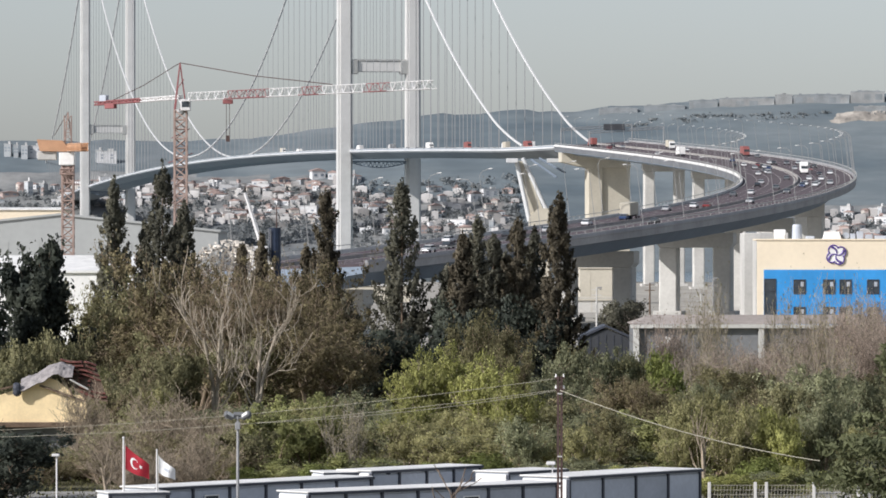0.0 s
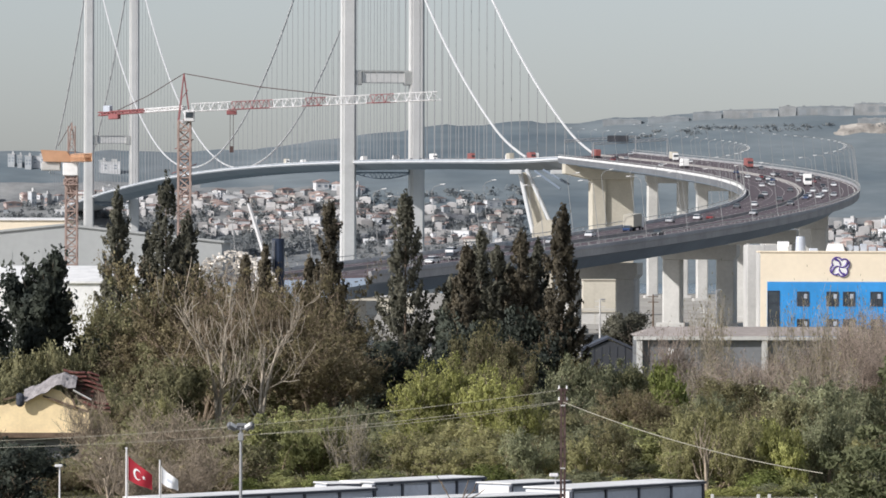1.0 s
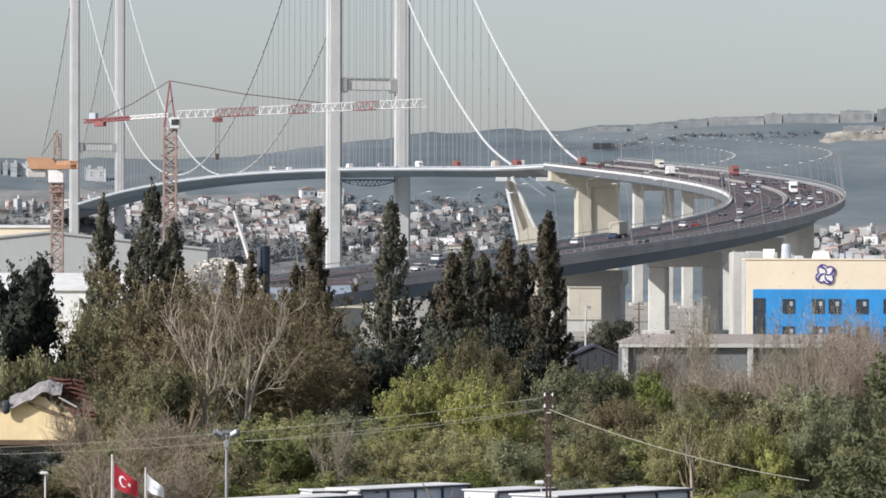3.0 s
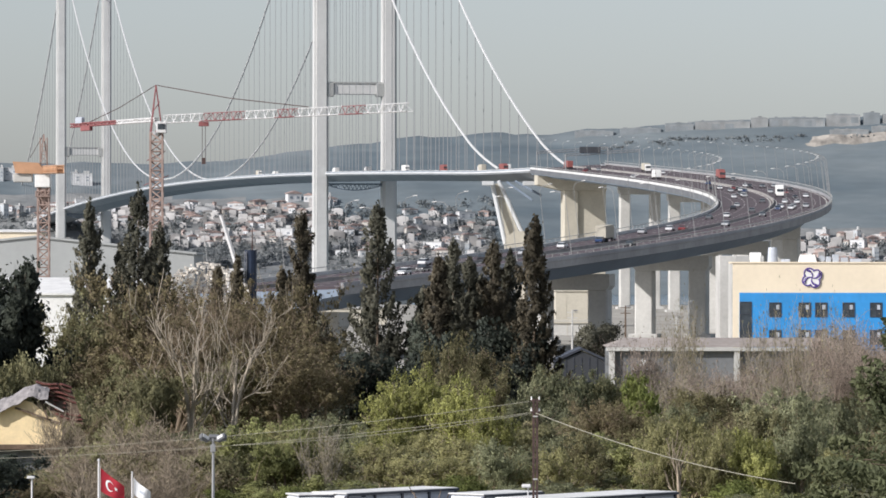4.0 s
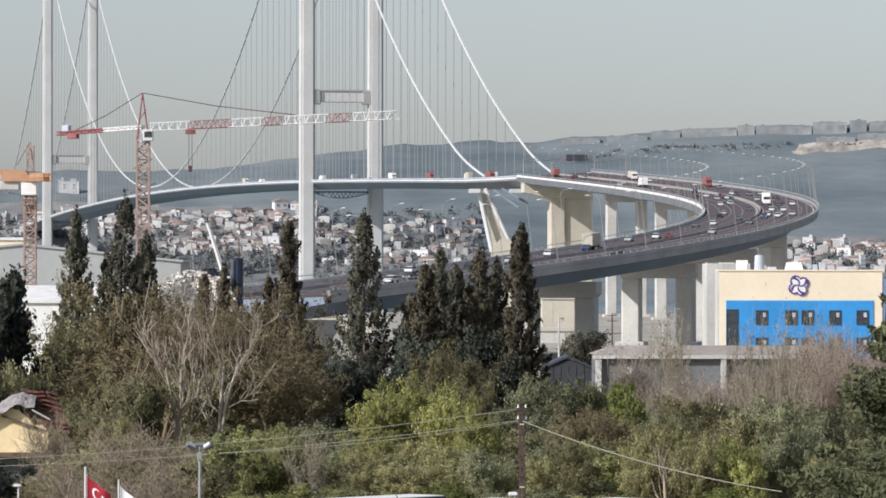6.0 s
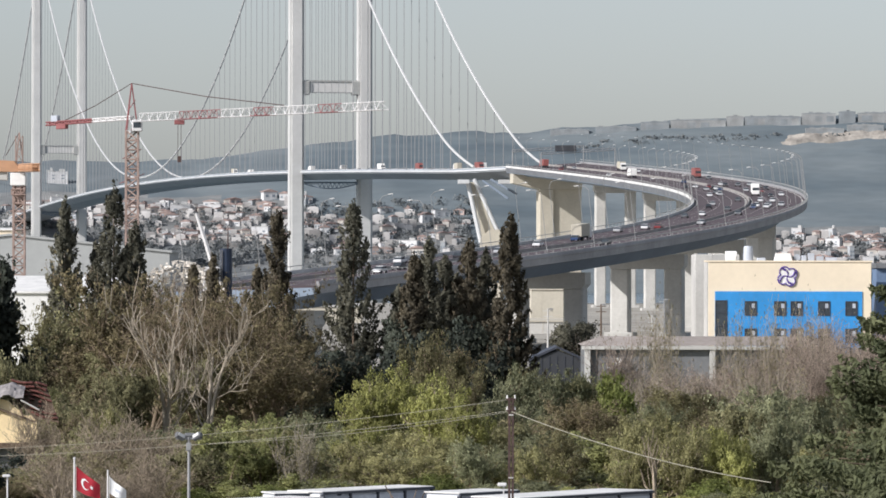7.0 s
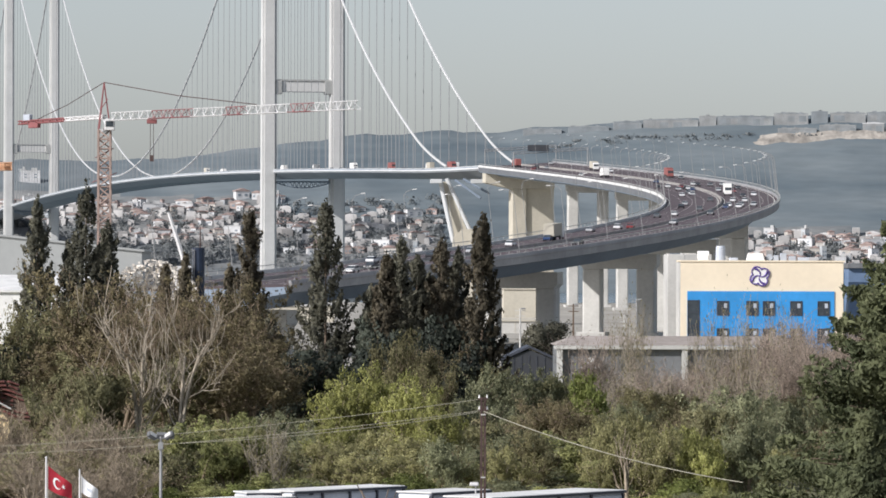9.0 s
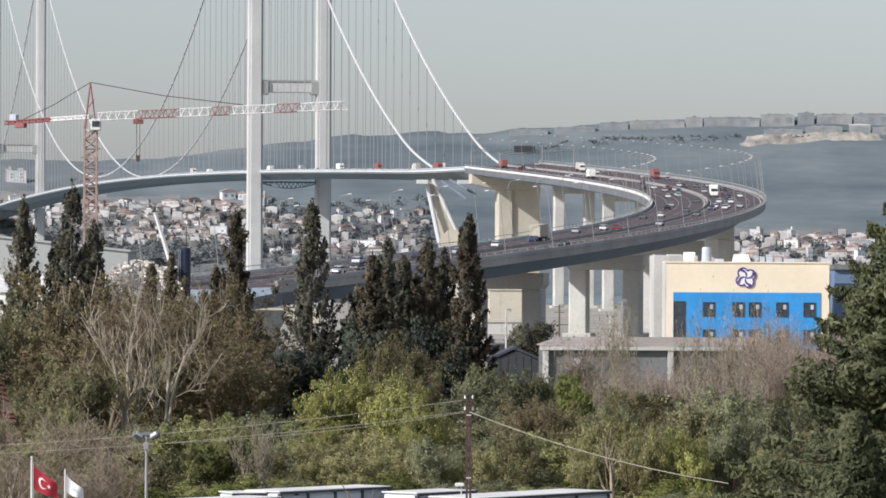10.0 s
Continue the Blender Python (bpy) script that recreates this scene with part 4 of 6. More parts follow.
for o in (-0.7, 0.9):
    tube(bm, [(OX + o, OY, 36.5), (OX, OY, 43.4)], 0.14, 4)
lattice(bm, (OX, OY, 37.0), (OX, OY, 42.8), 1.2, 1.2, 0.06)
part("a_frame", bm, M_MASTRED, cr2, "faded red lattice head frame")
bm = tube(B(), [(OX, OY, 43.4), (-66.4, OY, 39.4)], 0.06, 3)
part("pendant", bm, M_RUST, cr2)
part("counterweight", box(B(), (-67.6, OY, 35.9), (3.2, 2.0, 1.4), None, 0.1), M_CONC, cr2)

boom = thing("mobile_crane", Matrix.Identity(4), "white telescopic boom of a mobile crane", "mobile crane")
part("boom", tube(B(), [(-32.6, 880, 21.1), (-34.2, 880, 26.2), (-35.5, 880, 30.1)], 0.5, 6, 0.3), M_CRWHITE, boom)
part("carrier", box(B(), (-32.6, 880, 12), (3, 8, 17), None, 0.2), M_CRWHITE, boom)
silo = thing("blue_silo", Matrix.Translation((-30.1, 880, 3.8)), "dark blue cylindrical silo with a mast on top", "silo")
part("drum", tube(B(), [(0, 0, 0), (0, 0, 23.4 - 3.8), (0, 0, 23.8 - 3.8)], 1.1, 14), material("silo_blue", (0.02, 0.03, 0.055), 0.5, vary=0.15), silo)
part("mast", tube(B(), [(0.3, 0, 23.7 - 3.8), (0.3, 0, 27.8 - 3.8)], 0.13, 6, 0.08), M_RUST, silo)
part("ladder", lattice(B(), (-0.9, -1.1, 0), (-0.9, -1.1, 23.6 - 3.8), 0.4, 0.6, 0.03), M_STEEL, silo)

# heap of pale scrap
rng = random.Random(3)
bm = B()
for k in range(1000):
    a = rng.uniform(-1, 1)
    x = -37.4 + a * 7.6
    z = 13 + (rng.uniform(0, 8.6) * (1 - 0.5 * a * a))
    box(bm, (x, 860 + rng.uniform(-3, 3), z), (rng.uniform(0.15, 0.7), rng.uniform(0.2, 0.8), rng.uniform(0.12, 0.55)), Matrix.Translation((0, 0, 0)))
box(bm, (-37.8, 861, 8.5), (12, 5, 10))
heap = part("scrap_heap", bm, material("pale_scrap", (0.70, 0.65, 0.58), 0.7, vary=0.3, scale=0.8, island=0.5))
tagged(heap, "heap of pale mixed scrap and rubble", "scrap heap", kind="stuff")


# ---- trees ----
def leaves(points, size, rnd, up=0.0, long=1.6, single=False, out=None):
    """Small leaf sprays, one at every point: bent, of two triangles, or single. out: the way out of the crown at each
    point, by which the sprays are turned and softly shaded."""
    n = len(points)
    p = np.asarray(points, float)
    d = rnd.normal(size=(n, 3))
    d[:, 2] += up
    d /= np.linalg.norm(d, axis=1)[:, None]
    o = rnd.normal(size=(n, 3))
    o -= d * (o * d).sum(1)[:, None]
    o /= np.linalg.norm(o, axis=1)[:, None]
    f = np.cross(d, o)
    s = size * rnd.uniform(0.55, 1.35, size=(n, 1))
    if out is not None:
        out = out / (np.linalg.norm(out, axis=1)[:, None] + 1e-6)
        flip = np.where((f * out).sum(1) < 0, -1.0, 1.0)[:, None]
        f, o = f * flip, o * flip
        soft = out * 0.62 + f * 0.38
    a = p - d * s * long * 0.5
    b = p + d * s * long * 0.5
    c = p + o * s * 0.5 + f * s * 0.22
    e = p - o * s * 0.5 + f * s * 0.22
    if single:
        vs, fs, k = np.stack([a, b + o * s * 0.3, e], 1).reshape(-1, 3), np.arange(3 * n).reshape(-1, 3), 3
        fs = fs[:, ::-1]
    else:
        vs, k = np.stack([a, c, b, e], 1).reshape(-1, 3), 4
        i = np.arange(n)[:, None] * 4
        fs = np.concatenate([i + [0, 2, 1], i + [0, 3, 2]], 0)
    return (vs, fs) if out is None else (vs, fs, np.repeat(soft, k, 0))


def np_part(name, meshes, mat, parent, label=""):
    vs, fs, k, soft = [], [], 0, []
    for v, f, *n in meshes:
        vs.append(v)
        fs.append(np.asarray(f) + k)
        soft += n
        k += len(v)
    vs, fs = np.concatenate(vs), np.concatenate(fs)
    me = bpy.data.meshes.new(name)
    me.vertices.add(len(vs))
    me.vertices.foreach_set("co", vs.astype(np.float32).ravel())
    me.loops.add(fs.size)
    me.loops.foreach_set("vertex_index", fs.astype(np.int32).ravel())
    me.polygons.add(len(fs))
    me.polygons.foreach_set("loop_start", np.arange(0, fs.size, 3, dtype=np.int32))
    me.update(calc_edges=True)
    if soft:
        soft = np.concatenate(soft)
        me.normals_split_custom_set_from_vertices(soft / np.linalg.norm(soft, axis=1)[:, None])
    me.materials.append(mat)
    ob = new(name, me)
    ob.parent = parent
    return tagged(ob, label)


def sticks(segs, sides=3):
    """Tapered three-sided twigs from rows of (ax, ay, az, bx, by, bz, ra, rb)."""
    q = np.asarray(segs, float)
    a, b, ra, rb = q[:, :3], q[:, 3:6], q[:, 6:7], q[:, 7:8]
    d = b - a
    d /= np.linalg.norm(d, axis=1)[:, None] + 1e-9
    ref = np.where(np.abs(d[:, 2:3]) > 0.9, np.array([[1.0, 0, 0]]), np.array([[0, 0, 1.0]]))
    u = np.cross(d, ref)
    u /= np.linalg.norm(u, axis=1)[:, None]
    w = np.cross(d, u)
    vs = []
    for end, r in ((a, ra), (b, rb)):
        for k in range(sides):
            t = k * math.tau / sides
            vs.append(end + (u * math.cos(t) + w * math.sin(t)) * r)
    vs = np.stack(vs, 1).reshape(-1, 3)
    i = np.arange(len(q))[:, None] * 2 * sides
    fs = []
    for k in range(sides):
        k1 = (k + 1) % sides
        fs += [i + [k, k1, sides + k1], i + [k, sides + k1, sides + k]]
    return vs, np.concatenate(fs, 0)


def branching(h, spread, rnd, trunk_r, levels=4, stems=1, kids=(6, 6, 5, 4), upright=0.5, thin=0.02, first=0.25):
    """Twig rows and the twig ends of a leafless branching tree."""
    segs, tips = [], []

    def grow(p, d, length, r, lev):
        n = 4 if lev < 2 else 3
        for i in range(n):
            dd = d + rnd.normal(size=3) * (0.2 if lev else 0.1) + np.array([0, 0, 0.06 * lev])
            dd /= np.linalg.norm(dd)
            q = p + dd * length / n
            r2 = max(thin, r * (1 - 0.45 * (i + 1) / n))
            segs.append((*p, *q, max(thin, r * (1 - 0.45 * i / n)), r2))
            if lev < levels:
                k = kids[lev] / n
                for _ in range(int(k) + (rnd.random() < k % 1)):
                    if lev == 0 and i == 0 and rnd.random() < first * 2:
                        continue
                    o = rnd.normal(size=3)
                    o[2] = abs(o[2]) * upright + 0.1
                    o /= np.linalg.norm(o)
                    mix = dd * (0.55 if lev else 0.45) + o * (0.75 if lev else spread)
                    mix /= np.linalg.norm(mix)
                    t = rnd.random()
                    grow(p + (q - p) * t, mix, length * rnd.uniform(0.5, 0.72), max(thin, r2 * 0.55), lev + 1)
            else:
                tips.append(q)
            p, d = q, dd

    for s in range(stems):
        a = rnd.uniform(0, math.tau)
        lean = 0.0 if stems == 1 else rnd.uniform(0.1, 0.45)
        d = np.array([math.cos(a) * lean, math.sin(a) * lean, 1.0])
        d /= np.linalg.norm(d)
        grow(np.array([math.cos(a) * 0.12 * stems ** 0.5, math.sin(a) * 0.12 * stems ** 0.5, -0.3]), d, h * rnd.uniform(0.5, 0.62), trunk_r, 0)
    q, t = np.array(segs), np.array(tips)
    f = h / max(q[:, 5].max(), 0.1)
    q[:, :6] *= f
    return q, t * f


def cypress(h, w, seed, leaf, label, full=1.0):
    rnd = np.random.default_rng(seed)
    t = thing("cypress", Matrix.Identity(4), label, "tree", "cypress trees")
    part("trunk", tube(B(), [(0, 0, -0.3), (0, 0, h * 0.5), (0, 0, h * 0.93)], 0.22, 6, 0.04), M_BARK, t)
    pts, outs = [], []
    w = w * 1.42
    n = int(230 * full)
    for k in range(n):
        u = rnd.random() ** 1.3 * 0.97
        prof = (min(1, (u + 0.03) / 0.12) ** 0.5) * (1 - u) ** 0.66 * 1.2
        r = w * prof * (rnd.uniform(0.35, 0.95) if k % 4 else rnd.uniform(0.9, 1.3))
        a = rnd.uniform(0, math.tau)
        length = rnd.uniform(0.06, 0.15) * h * (0.4 + 0.6 * (1 - u))
        m = int(108 * (0.45 + 0.75 * (1 - u)))
        s = rnd.random(m)
        rr = r * (0.45 + 0.55 * s ** 0.6)
        z = u * h + (s - 0.35) * length
        wob = rnd.normal(size=(m, 3)) * np.array([0.15, 0.15, 0.2]) * (0.3 + w * 0.36 * (1.1 - s[:, None]))
        q = np.stack([np.cos(a) * rr, np.sin(a) * rr, z], 1) + wob
        pts.append(q)
        outs.append(np.array([np.cos(a), np.sin(a), 0.35]) * 0.8 + wob * 1.2)
    pts, outs = np.concatenate(pts), np.concatenate(outs)
    keep = (pts[:, 2] > 0.1) & (pts[:, 2] < h * 1.02)
    pts, outs = pts[keep], outs[keep]
    top = np.stack([rnd.normal(size=60) * 0.1, rnd.normal(size=60) * 0.1, h * rnd.uniform(0.88, 1.02, 60)], 1)
    np_part("crown", [leaves(np.concatenate([pts, top]), 0.2, rnd, up=1.2, long=2.2, out=np.concatenate([outs, top * np.array([1, 1, 0]) + np.array([0, 0, 0.1])]))], leaf, t)
    return t


def broadleaf(h, w, seed, leaf, twig, label, n_leaves=7000, size=0.16, stems=3, levels=3, clump=0.5, kids=(6, 5, 5, 4), name="tree", group="", thin=0.02, thick=1.0):
    """Branching tree or shrub with leaf clumps at its twig ends."""
    rnd = np.random.default_rng(seed)
    t = thing(name, Matrix.Identity(4), label, "tree" if name == "tree" else "shrub", group)
    q, tips = branching(h, 0.9, rnd, 0.035 * thick * h ** 0.8, levels, stems, kids, thin=thin)
    reach = np.percentile(np.hypot(tips[:, 0], tips[:, 1]), 92)
    f = w / max(reach, 0.2)
    q[:, [0, 1, 3, 4]] *= f
    tips[:, :2] *= f
    thickest = q[:, 6] > 0.42 * q[:, 6].max()
    np_part("trunk", [sticks(q[thickest], 5)], twig, t)
    # twigs that leaves hide are thinned out
    fine = ~thickest & (rnd.random(len(q)) < (0.34 if n_leaves else 1.0))
    tagged(np_part("branchwork", [sticks(q[fine])], twig, t), kind="stuff")
    if n_leaves:
        # most leaves sit in dense clumps, the rest loosely over all twigs
        centres = tips[rnd.integers(0, len(tips), max(14, n_leaves // 110))]
        size_c = rnd.uniform(0.55, 1.25, len(centres))
        k = int(n_leaves * 0.7)
        i = rnd.integers(0, len(centres), k)
        ball = rnd.normal(size=(k, 3))
        ball /= np.linalg.norm(ball, axis=1)[:, None]
        ball *= rnd.random((k, 1)) ** 0.45
        pts = centres[i] + ball * (clump * 1.5 * size_c[i])[:, None] * np.array([1, 1, 0.75])
        i = rnd.integers(0, len(tips), n_leaves - k)
        loose = rnd.normal(size=(len(i), 3))
        pts = np.concatenate([pts, tips[i] + loose * clump * np.array([0.8, 0.8, 0.7])])
        pts[:, 2] = np.abs(pts[:, 2])
        whole = (pts - np.array([0, 0, h * 0.45])) / np.array([w, w, h * 0.55])
        outs = np.concatenate([ball, loose * 0.5]) * 0.8 + whole * 0.6 + np.array([0, 0, 0.15])
        np_part("crown", [leaves(pts, size, rnd, up=0.3, single=name == "shrub", out=outs)], leaf, t)
    return t


def stand(h, w, seed, leaf, twig, label, n=26, buds=2600, name="tree", group="", thin=0.016, pale=0.12):
    """Thicket of upright thin stems with fine buds."""
    rnd = np.random.default_rng(seed)
    t = thing(name, Matrix.Identity(4), label, "shrub", group)
    segs, tips = [], []
    for k in range(n):
        q, e = branching(h * rnd.uniform(0.55, 1.0), 0.5, rnd, 0.045, 2, 1, (7, 6, 4), upright=1.2, thin=thin)
        o = np.array([rnd.uniform(-w, w), rnd.uniform(-w, w) * 0.6, 0])
        q[:, :3] += o
        q[:, 3:6] += o
        segs.append(q)
        tips.append(e + o)
    segs, tips = np.concatenate(segs), np.concatenate(tips)
    np_part("trunk", [sticks(segs)], twig, t)
    i = rnd.integers(0, len(tips), buds)
    np_part("crown", [leaves(tips[i] + rnd.normal(size=(buds, 3)) * 0.35, 0.11, rnd, up=0.5)], leaf, t)
    return t


def conifer(h, w, seed, leaf, label, share=1.0):
    """Broad conifer with drooping layered sprays."""
    rnd = np.random.default_rng(seed)
    t = thing("conifer", Matrix.Identity(4), label, "tree")
    part("trunk", tube(B(), [(0, 0, -0.4), (0.1, 0, h * 0.5), (0, 0, h * 0.97)], 0.4, 8, 0.05), M_BARK, t)
    segs, pts, outs = [], [], []
    for k in range(int(400 * share)):
        u = rnd.random() ** 0.9 * 0.98
        z = h * (0.03 + 0.95 * u)
        r = w * (1 - u) * rnd.uniform(0.72, 1.1) * (1.0 + 0.5 * max(0.0, 0.38 - u)) + 0.25
        a = rnd.uniform(0, math.tau)
        dirx, diry = math.cos(a), math.sin(a)
        rise = rnd.uniform(0.0, 0.22) * r
        end = np.array([dirx * r, diry * r, z + rise])
        segs.append((0, 0, z, *(np.array([0, 0, z]) * 0.28 + end * 0.72), 0.06, 0.02))
        m = int(120 + 470 * r / w)
        s = rnd.random(m) ** 0.6
        side = rnd.normal(size=m) * 0.2 * r * (1.15 - s) + rnd.normal(size=m) * 0.12
        droop = -np.abs(side) * 0.35 - rnd.random(m) ** 2 * 0.45 + 0.1 * np.sin(s * 9 + k)
        pts.append(np.stack([dirx * r * s - diry * side, diry * r * s + dirx * side, z + rise * s + droop], 1))
        outs.append(np.stack([dirx * s - diry * side, diry * s + dirx * side, 0.5 + droop * 1.5], 1))
    pts = np.concatenate(pts)
    np_part("branchwork", [sticks(segs, 4)], M_BARK, t)
    np_part("crown", [leaves(pts, 0.1, rnd, up=0.25, long=2.8, out=np.concatenate(outs))], leaf, t)
    return t


def ground_pose(x, y, turn=0.0, sx=1.0, sz=1.0):
    return Matrix.Translation((x, y, ground_z(x, y))) @ pose(0, 0, 0, 0, 0, turn) @ Matrix.Diagonal((sx, sx, sz, 1))


def plant(kinds, i, x, y, turn, sx=1.0, sz=1.0):
    """First use moves the original, later ones copy it."""
    ob, fresh_ = kinds[i]
    if fresh_:
        ob.matrix_world = ground_pose(x, y, turn, sx, sz)
        kinds[i] = (ob, False)
        return ob
    c = copy_thing(ob, ground_pose(x, y, turn))
    c.matrix_world = ground_pose(x, y, turn, sx, sz)
    return c


# tall cypresses: x, y, top height above ground, half width, brownish
rows = (
    (-34.8, 520, 27.4, 2.0, 0), (-29.4, 515, 28.9, 2.5, 0), (-27.4, 520, 24.7, 2.2, 0),
    (-12.4, 520, 26.2, 2.2, 1), (-4.3, 515, 27.0, 2.7, 0), (2.0, 515, 21.6, 1.9, 1),
    (3.7, 525, 23.2, 1.8, 0), (5.3, 520, 21.3, 2.2, 0), (7.9, 520, 23.0, 2.3, 1),
    (9.8, 530, 22.2, 1.7, 0), (12.0, 510, 25.6, 2.2, 1), (-19.6, 530, 21.6, 1.3, 1),
    (-21.7, 530, 20.4, 1.3, 1), (-14.7, 525, 20.2, 1.4, 1), (-31.7, 522, 22.5, 1.8, 0),
    (0.5, 528, 18.2, 2.0, 0), (6.7, 526, 19.5, 2.4, 0), (-10.8, 540, 15.1, 2.5, 0))
for k, (x, y, top, w, brown) in enumerate(rows):
    c = cypress(top - ground_z(x, y), w, 40 + k, L_CYPBROWN if brown else L_CYP,
                "tall %s columnar cypress tree with ragged outline" % ("brownish-green" if brown else "dark green"))
    c.matrix_world = ground_pose(x, y)

# dark bushy evergreens
darks = [(broadleaf(11.5, 4.0, 61, L_DARK, M_BARK, "dark bushy evergreen tree with rounded clumps", 30000, 0.27, 1, 3, 0.55, (9, 6, 5)), True),
         (broadleaf(7.0, 3.2, 62, L_DARK, M_BARK, "dark round evergreen tree with dense leaves", 9000, 0.22, 2, 3, 0.5, (8, 6, 5)), True),
         (broadleaf(7.2, 3.9, 63, L_CYP, M_BARK, "round grey-green tree in the works yard", 14000, 0.28, 2, 3, 0.6, (8, 6, 5)), True)]
plant(darks, 0, -37.9, 470, 0, 1.0, (20.7 - 3.8) / 11.5)
plant(darks, 0, -45.2, 460, 70, 1.0, (18.5 - 3.8) / 11.5)
plant(darks, 2, 32.0, 860, 0, 1.08, 1.0)
plant(darks, 1, -7.7, 500, 40, 1.3, 1.25)
plant(darks, 1, -2.5, 500, 140, 1.2, 1.0)
plant(darks, 1, 5.0, 505, 240, 1.5, 1.35)
plant(darks, 1, 9.1, 505, 240, 1.3, 1.2)
plant(darks, 1, -12.3, 500, 20, 1.2, 1.2)
plant(darks, 1, -25.6, 490, 90, 1.2, 1.25)
plant(darks, 1, -28.2, 330, 30, 0.85, 0.62)
plant(darks, 1, -28.7, 315, 130, 0.8, 0.62)
plant(darks, 1, -15.2, 500, 75, 1.2, 1.1)
plant(darks, 1, 2.8, 512, 10, 1.0, 1.55)
plant(darks, 1, 6.8, 512, 100, 1.1, 1.6)
plant(darks, 1, 10.2, 508, 210, 0.9, 1.45)
plant(darks, 1, -11.1, 510, 300, 0.9, 1.5)
plant(darks, 1, -4.9, 505, 60, 1.0, 1.1)

# leafless brown trees among the cypresses
bares = [(broadleaf(14.5, 6.2, 71, L_BUD, M_TWIG, "large leafless brown tree with fine twigs and buds", 5200, 0.13, 2, 4, 0.45, (7, 6, 5, 3), thin=0.022), True),
         (broadleaf(12.5, 4.6, 72, L_BUD, M_TWIG, "brown budding tree with a dense twig crown", 8500, 0.16, 2, 4, 0.45, (7, 5, 5, 3), thin=0.022), True),
         (broadleaf(11.0, 4.4, 73, L_OLIVE, M_TWIG, "olive-brown tree with opening buds", 9500, 0.17, 3, 3, 0.5, (7, 6, 5), thin=0.02), True),
         (broadleaf(13.0, 3.6, 74, L_GREYBUD, M_LIMB, "pale-barked leafless tree with bare limbs", 0, 0.12, 2, 3, 0.4, (5, 4, 3), thin=0.024, thick=0.62), True)]
BH = (14.5, 12.5, 11.0, 13.0)
for i, x, d, top, turn, sx in ((0, -18.8, 455, 20.1, 10, 1.0), (1, -25.3, 465, 21.9, 80, 1.0), (1, -13.7, 470, 20.9, 200, 0.9),
                               (2, -29.2, 475, 17.9, 30, 1.0), (2, -32.5, 480, 16.5, 120, 0.9), (3, -20.7, 440, 20.3, 0, 1.3),
                               (3, -16.6, 440, 20.6, 150, 1.2), (0, -22.7, 450, 19.5, 250, 0.8), (1, -16.6, 475, 19.5, 300, 0.9),
                               (0, -15.1, 462, 20.1, 60, 0.7), (1, -11.1, 462, 17.9, 45, 0.8), (1, 4.7, 480, 13.4, 190, 0.7), (1, 16.4, 402, 10.3, 15, 0.55), (1, 15.0, 405, 9.6, 95, 0.45)):
    plant(bares, i, x, d, turn, sx, (top - 3.8) / BH[i])
rng = random.Random(33)
for k in range(13):
    i, d = (1, 2, 1)[k % 3], rng.uniform(445, 482)
    plant(bares, i, (-0.0654 + k * 0.0037) * d, d, rng.uniform(0, 360), rng.uniform(0.8, 1.15), rng.uniform(8.0, 13.5) / BH[i])

# green and yellow-green spring growth
greens = [(broadleaf(8.0, 4.4, 81, L_LIME, M_PALETWIG, "yellow-green willow-like tree in fresh spring leaf", 24000, 0.165, 5, 3, 0.5, (7, 6, 5), thin=0.02), True),
          (broadleaf(5.0, 3.0, 82, L_GREEN, M_TWIG, "green leafy shrub in the roadside scrub", 10500, 0.19, 5, 3, 0.42, (4, 4, 4), name="shrub", thin=0.016), True),
          (broadleaf(4.6, 2.8, 83, L_OLIVE, M_TWIG, "olive-green scrubby bush among weeds", 10500, 0.18, 5, 3, 0.4, (4, 4, 4), name="shrub", thin=0.016), True),
          (broadleaf(4.0, 2.4, 84, L_BRIGHT, M_TWIG, "bright green shrub in spring leaf", 9500, 0.18, 5, 3, 0.4, (4, 4, 4), name="shrub", thin=0.016), True),
          (broadleaf(4.4, 2.8, 85, L_LIME, M_PALETWIG, "yellow-green twiggy bush in bud", 10000, 0.17, 6, 3, 0.4, (4, 4, 4), name="shrub", thin=0.016), True),
          (broadleaf(4.2, 3.4, 86, L_GREYBUD, M_TWIG, "leafless grey-brown bush of fine twigs", 5000, 0.11, 7, 3, 0.35, (5, 5, 5), name="shrub", thin=0.014), True),
          (broadleaf(4.8, 2.8, 87, L_SAGE, M_TWIG, "soft sage-green bush in young leaf", 11500, 0.15, 5, 3, 0.4, (4, 4, 4), name="shrub", thin=0.016), True),
          (broadleaf(4.4, 2.7, 88, L_OCHRE, M_PALETWIG, "ochre-green twiggy bush in bud", 10500, 0.14, 7, 3, 0.36, (5, 4, 4), name="shrub", thin=0.016), True),
          (broadleaf(6.5, 2.8, 89, L_UMBER, M_TWIG, "olive-brown small tree coming into leaf", 11500, 0.17, 3, 3, 0.45, (6, 5, 4), name="shrub", thin=0.018), True),
          (broadleaf(6.4, 4.2, 90, L_GREYBUD, M_PALETWIG, "large rounded leafless bush of fine grey twigs", 0, 0.1, 8, 3, 0.35, (6, 5, 5), name="shrub", thin=0.02, thick=0.5), True)]
GH = (8.0, 5.0, 4.6, 4.0, 4.4, 4.2, 4.8, 4.4, 6.5, 6.4)
rng = random.Random(21)


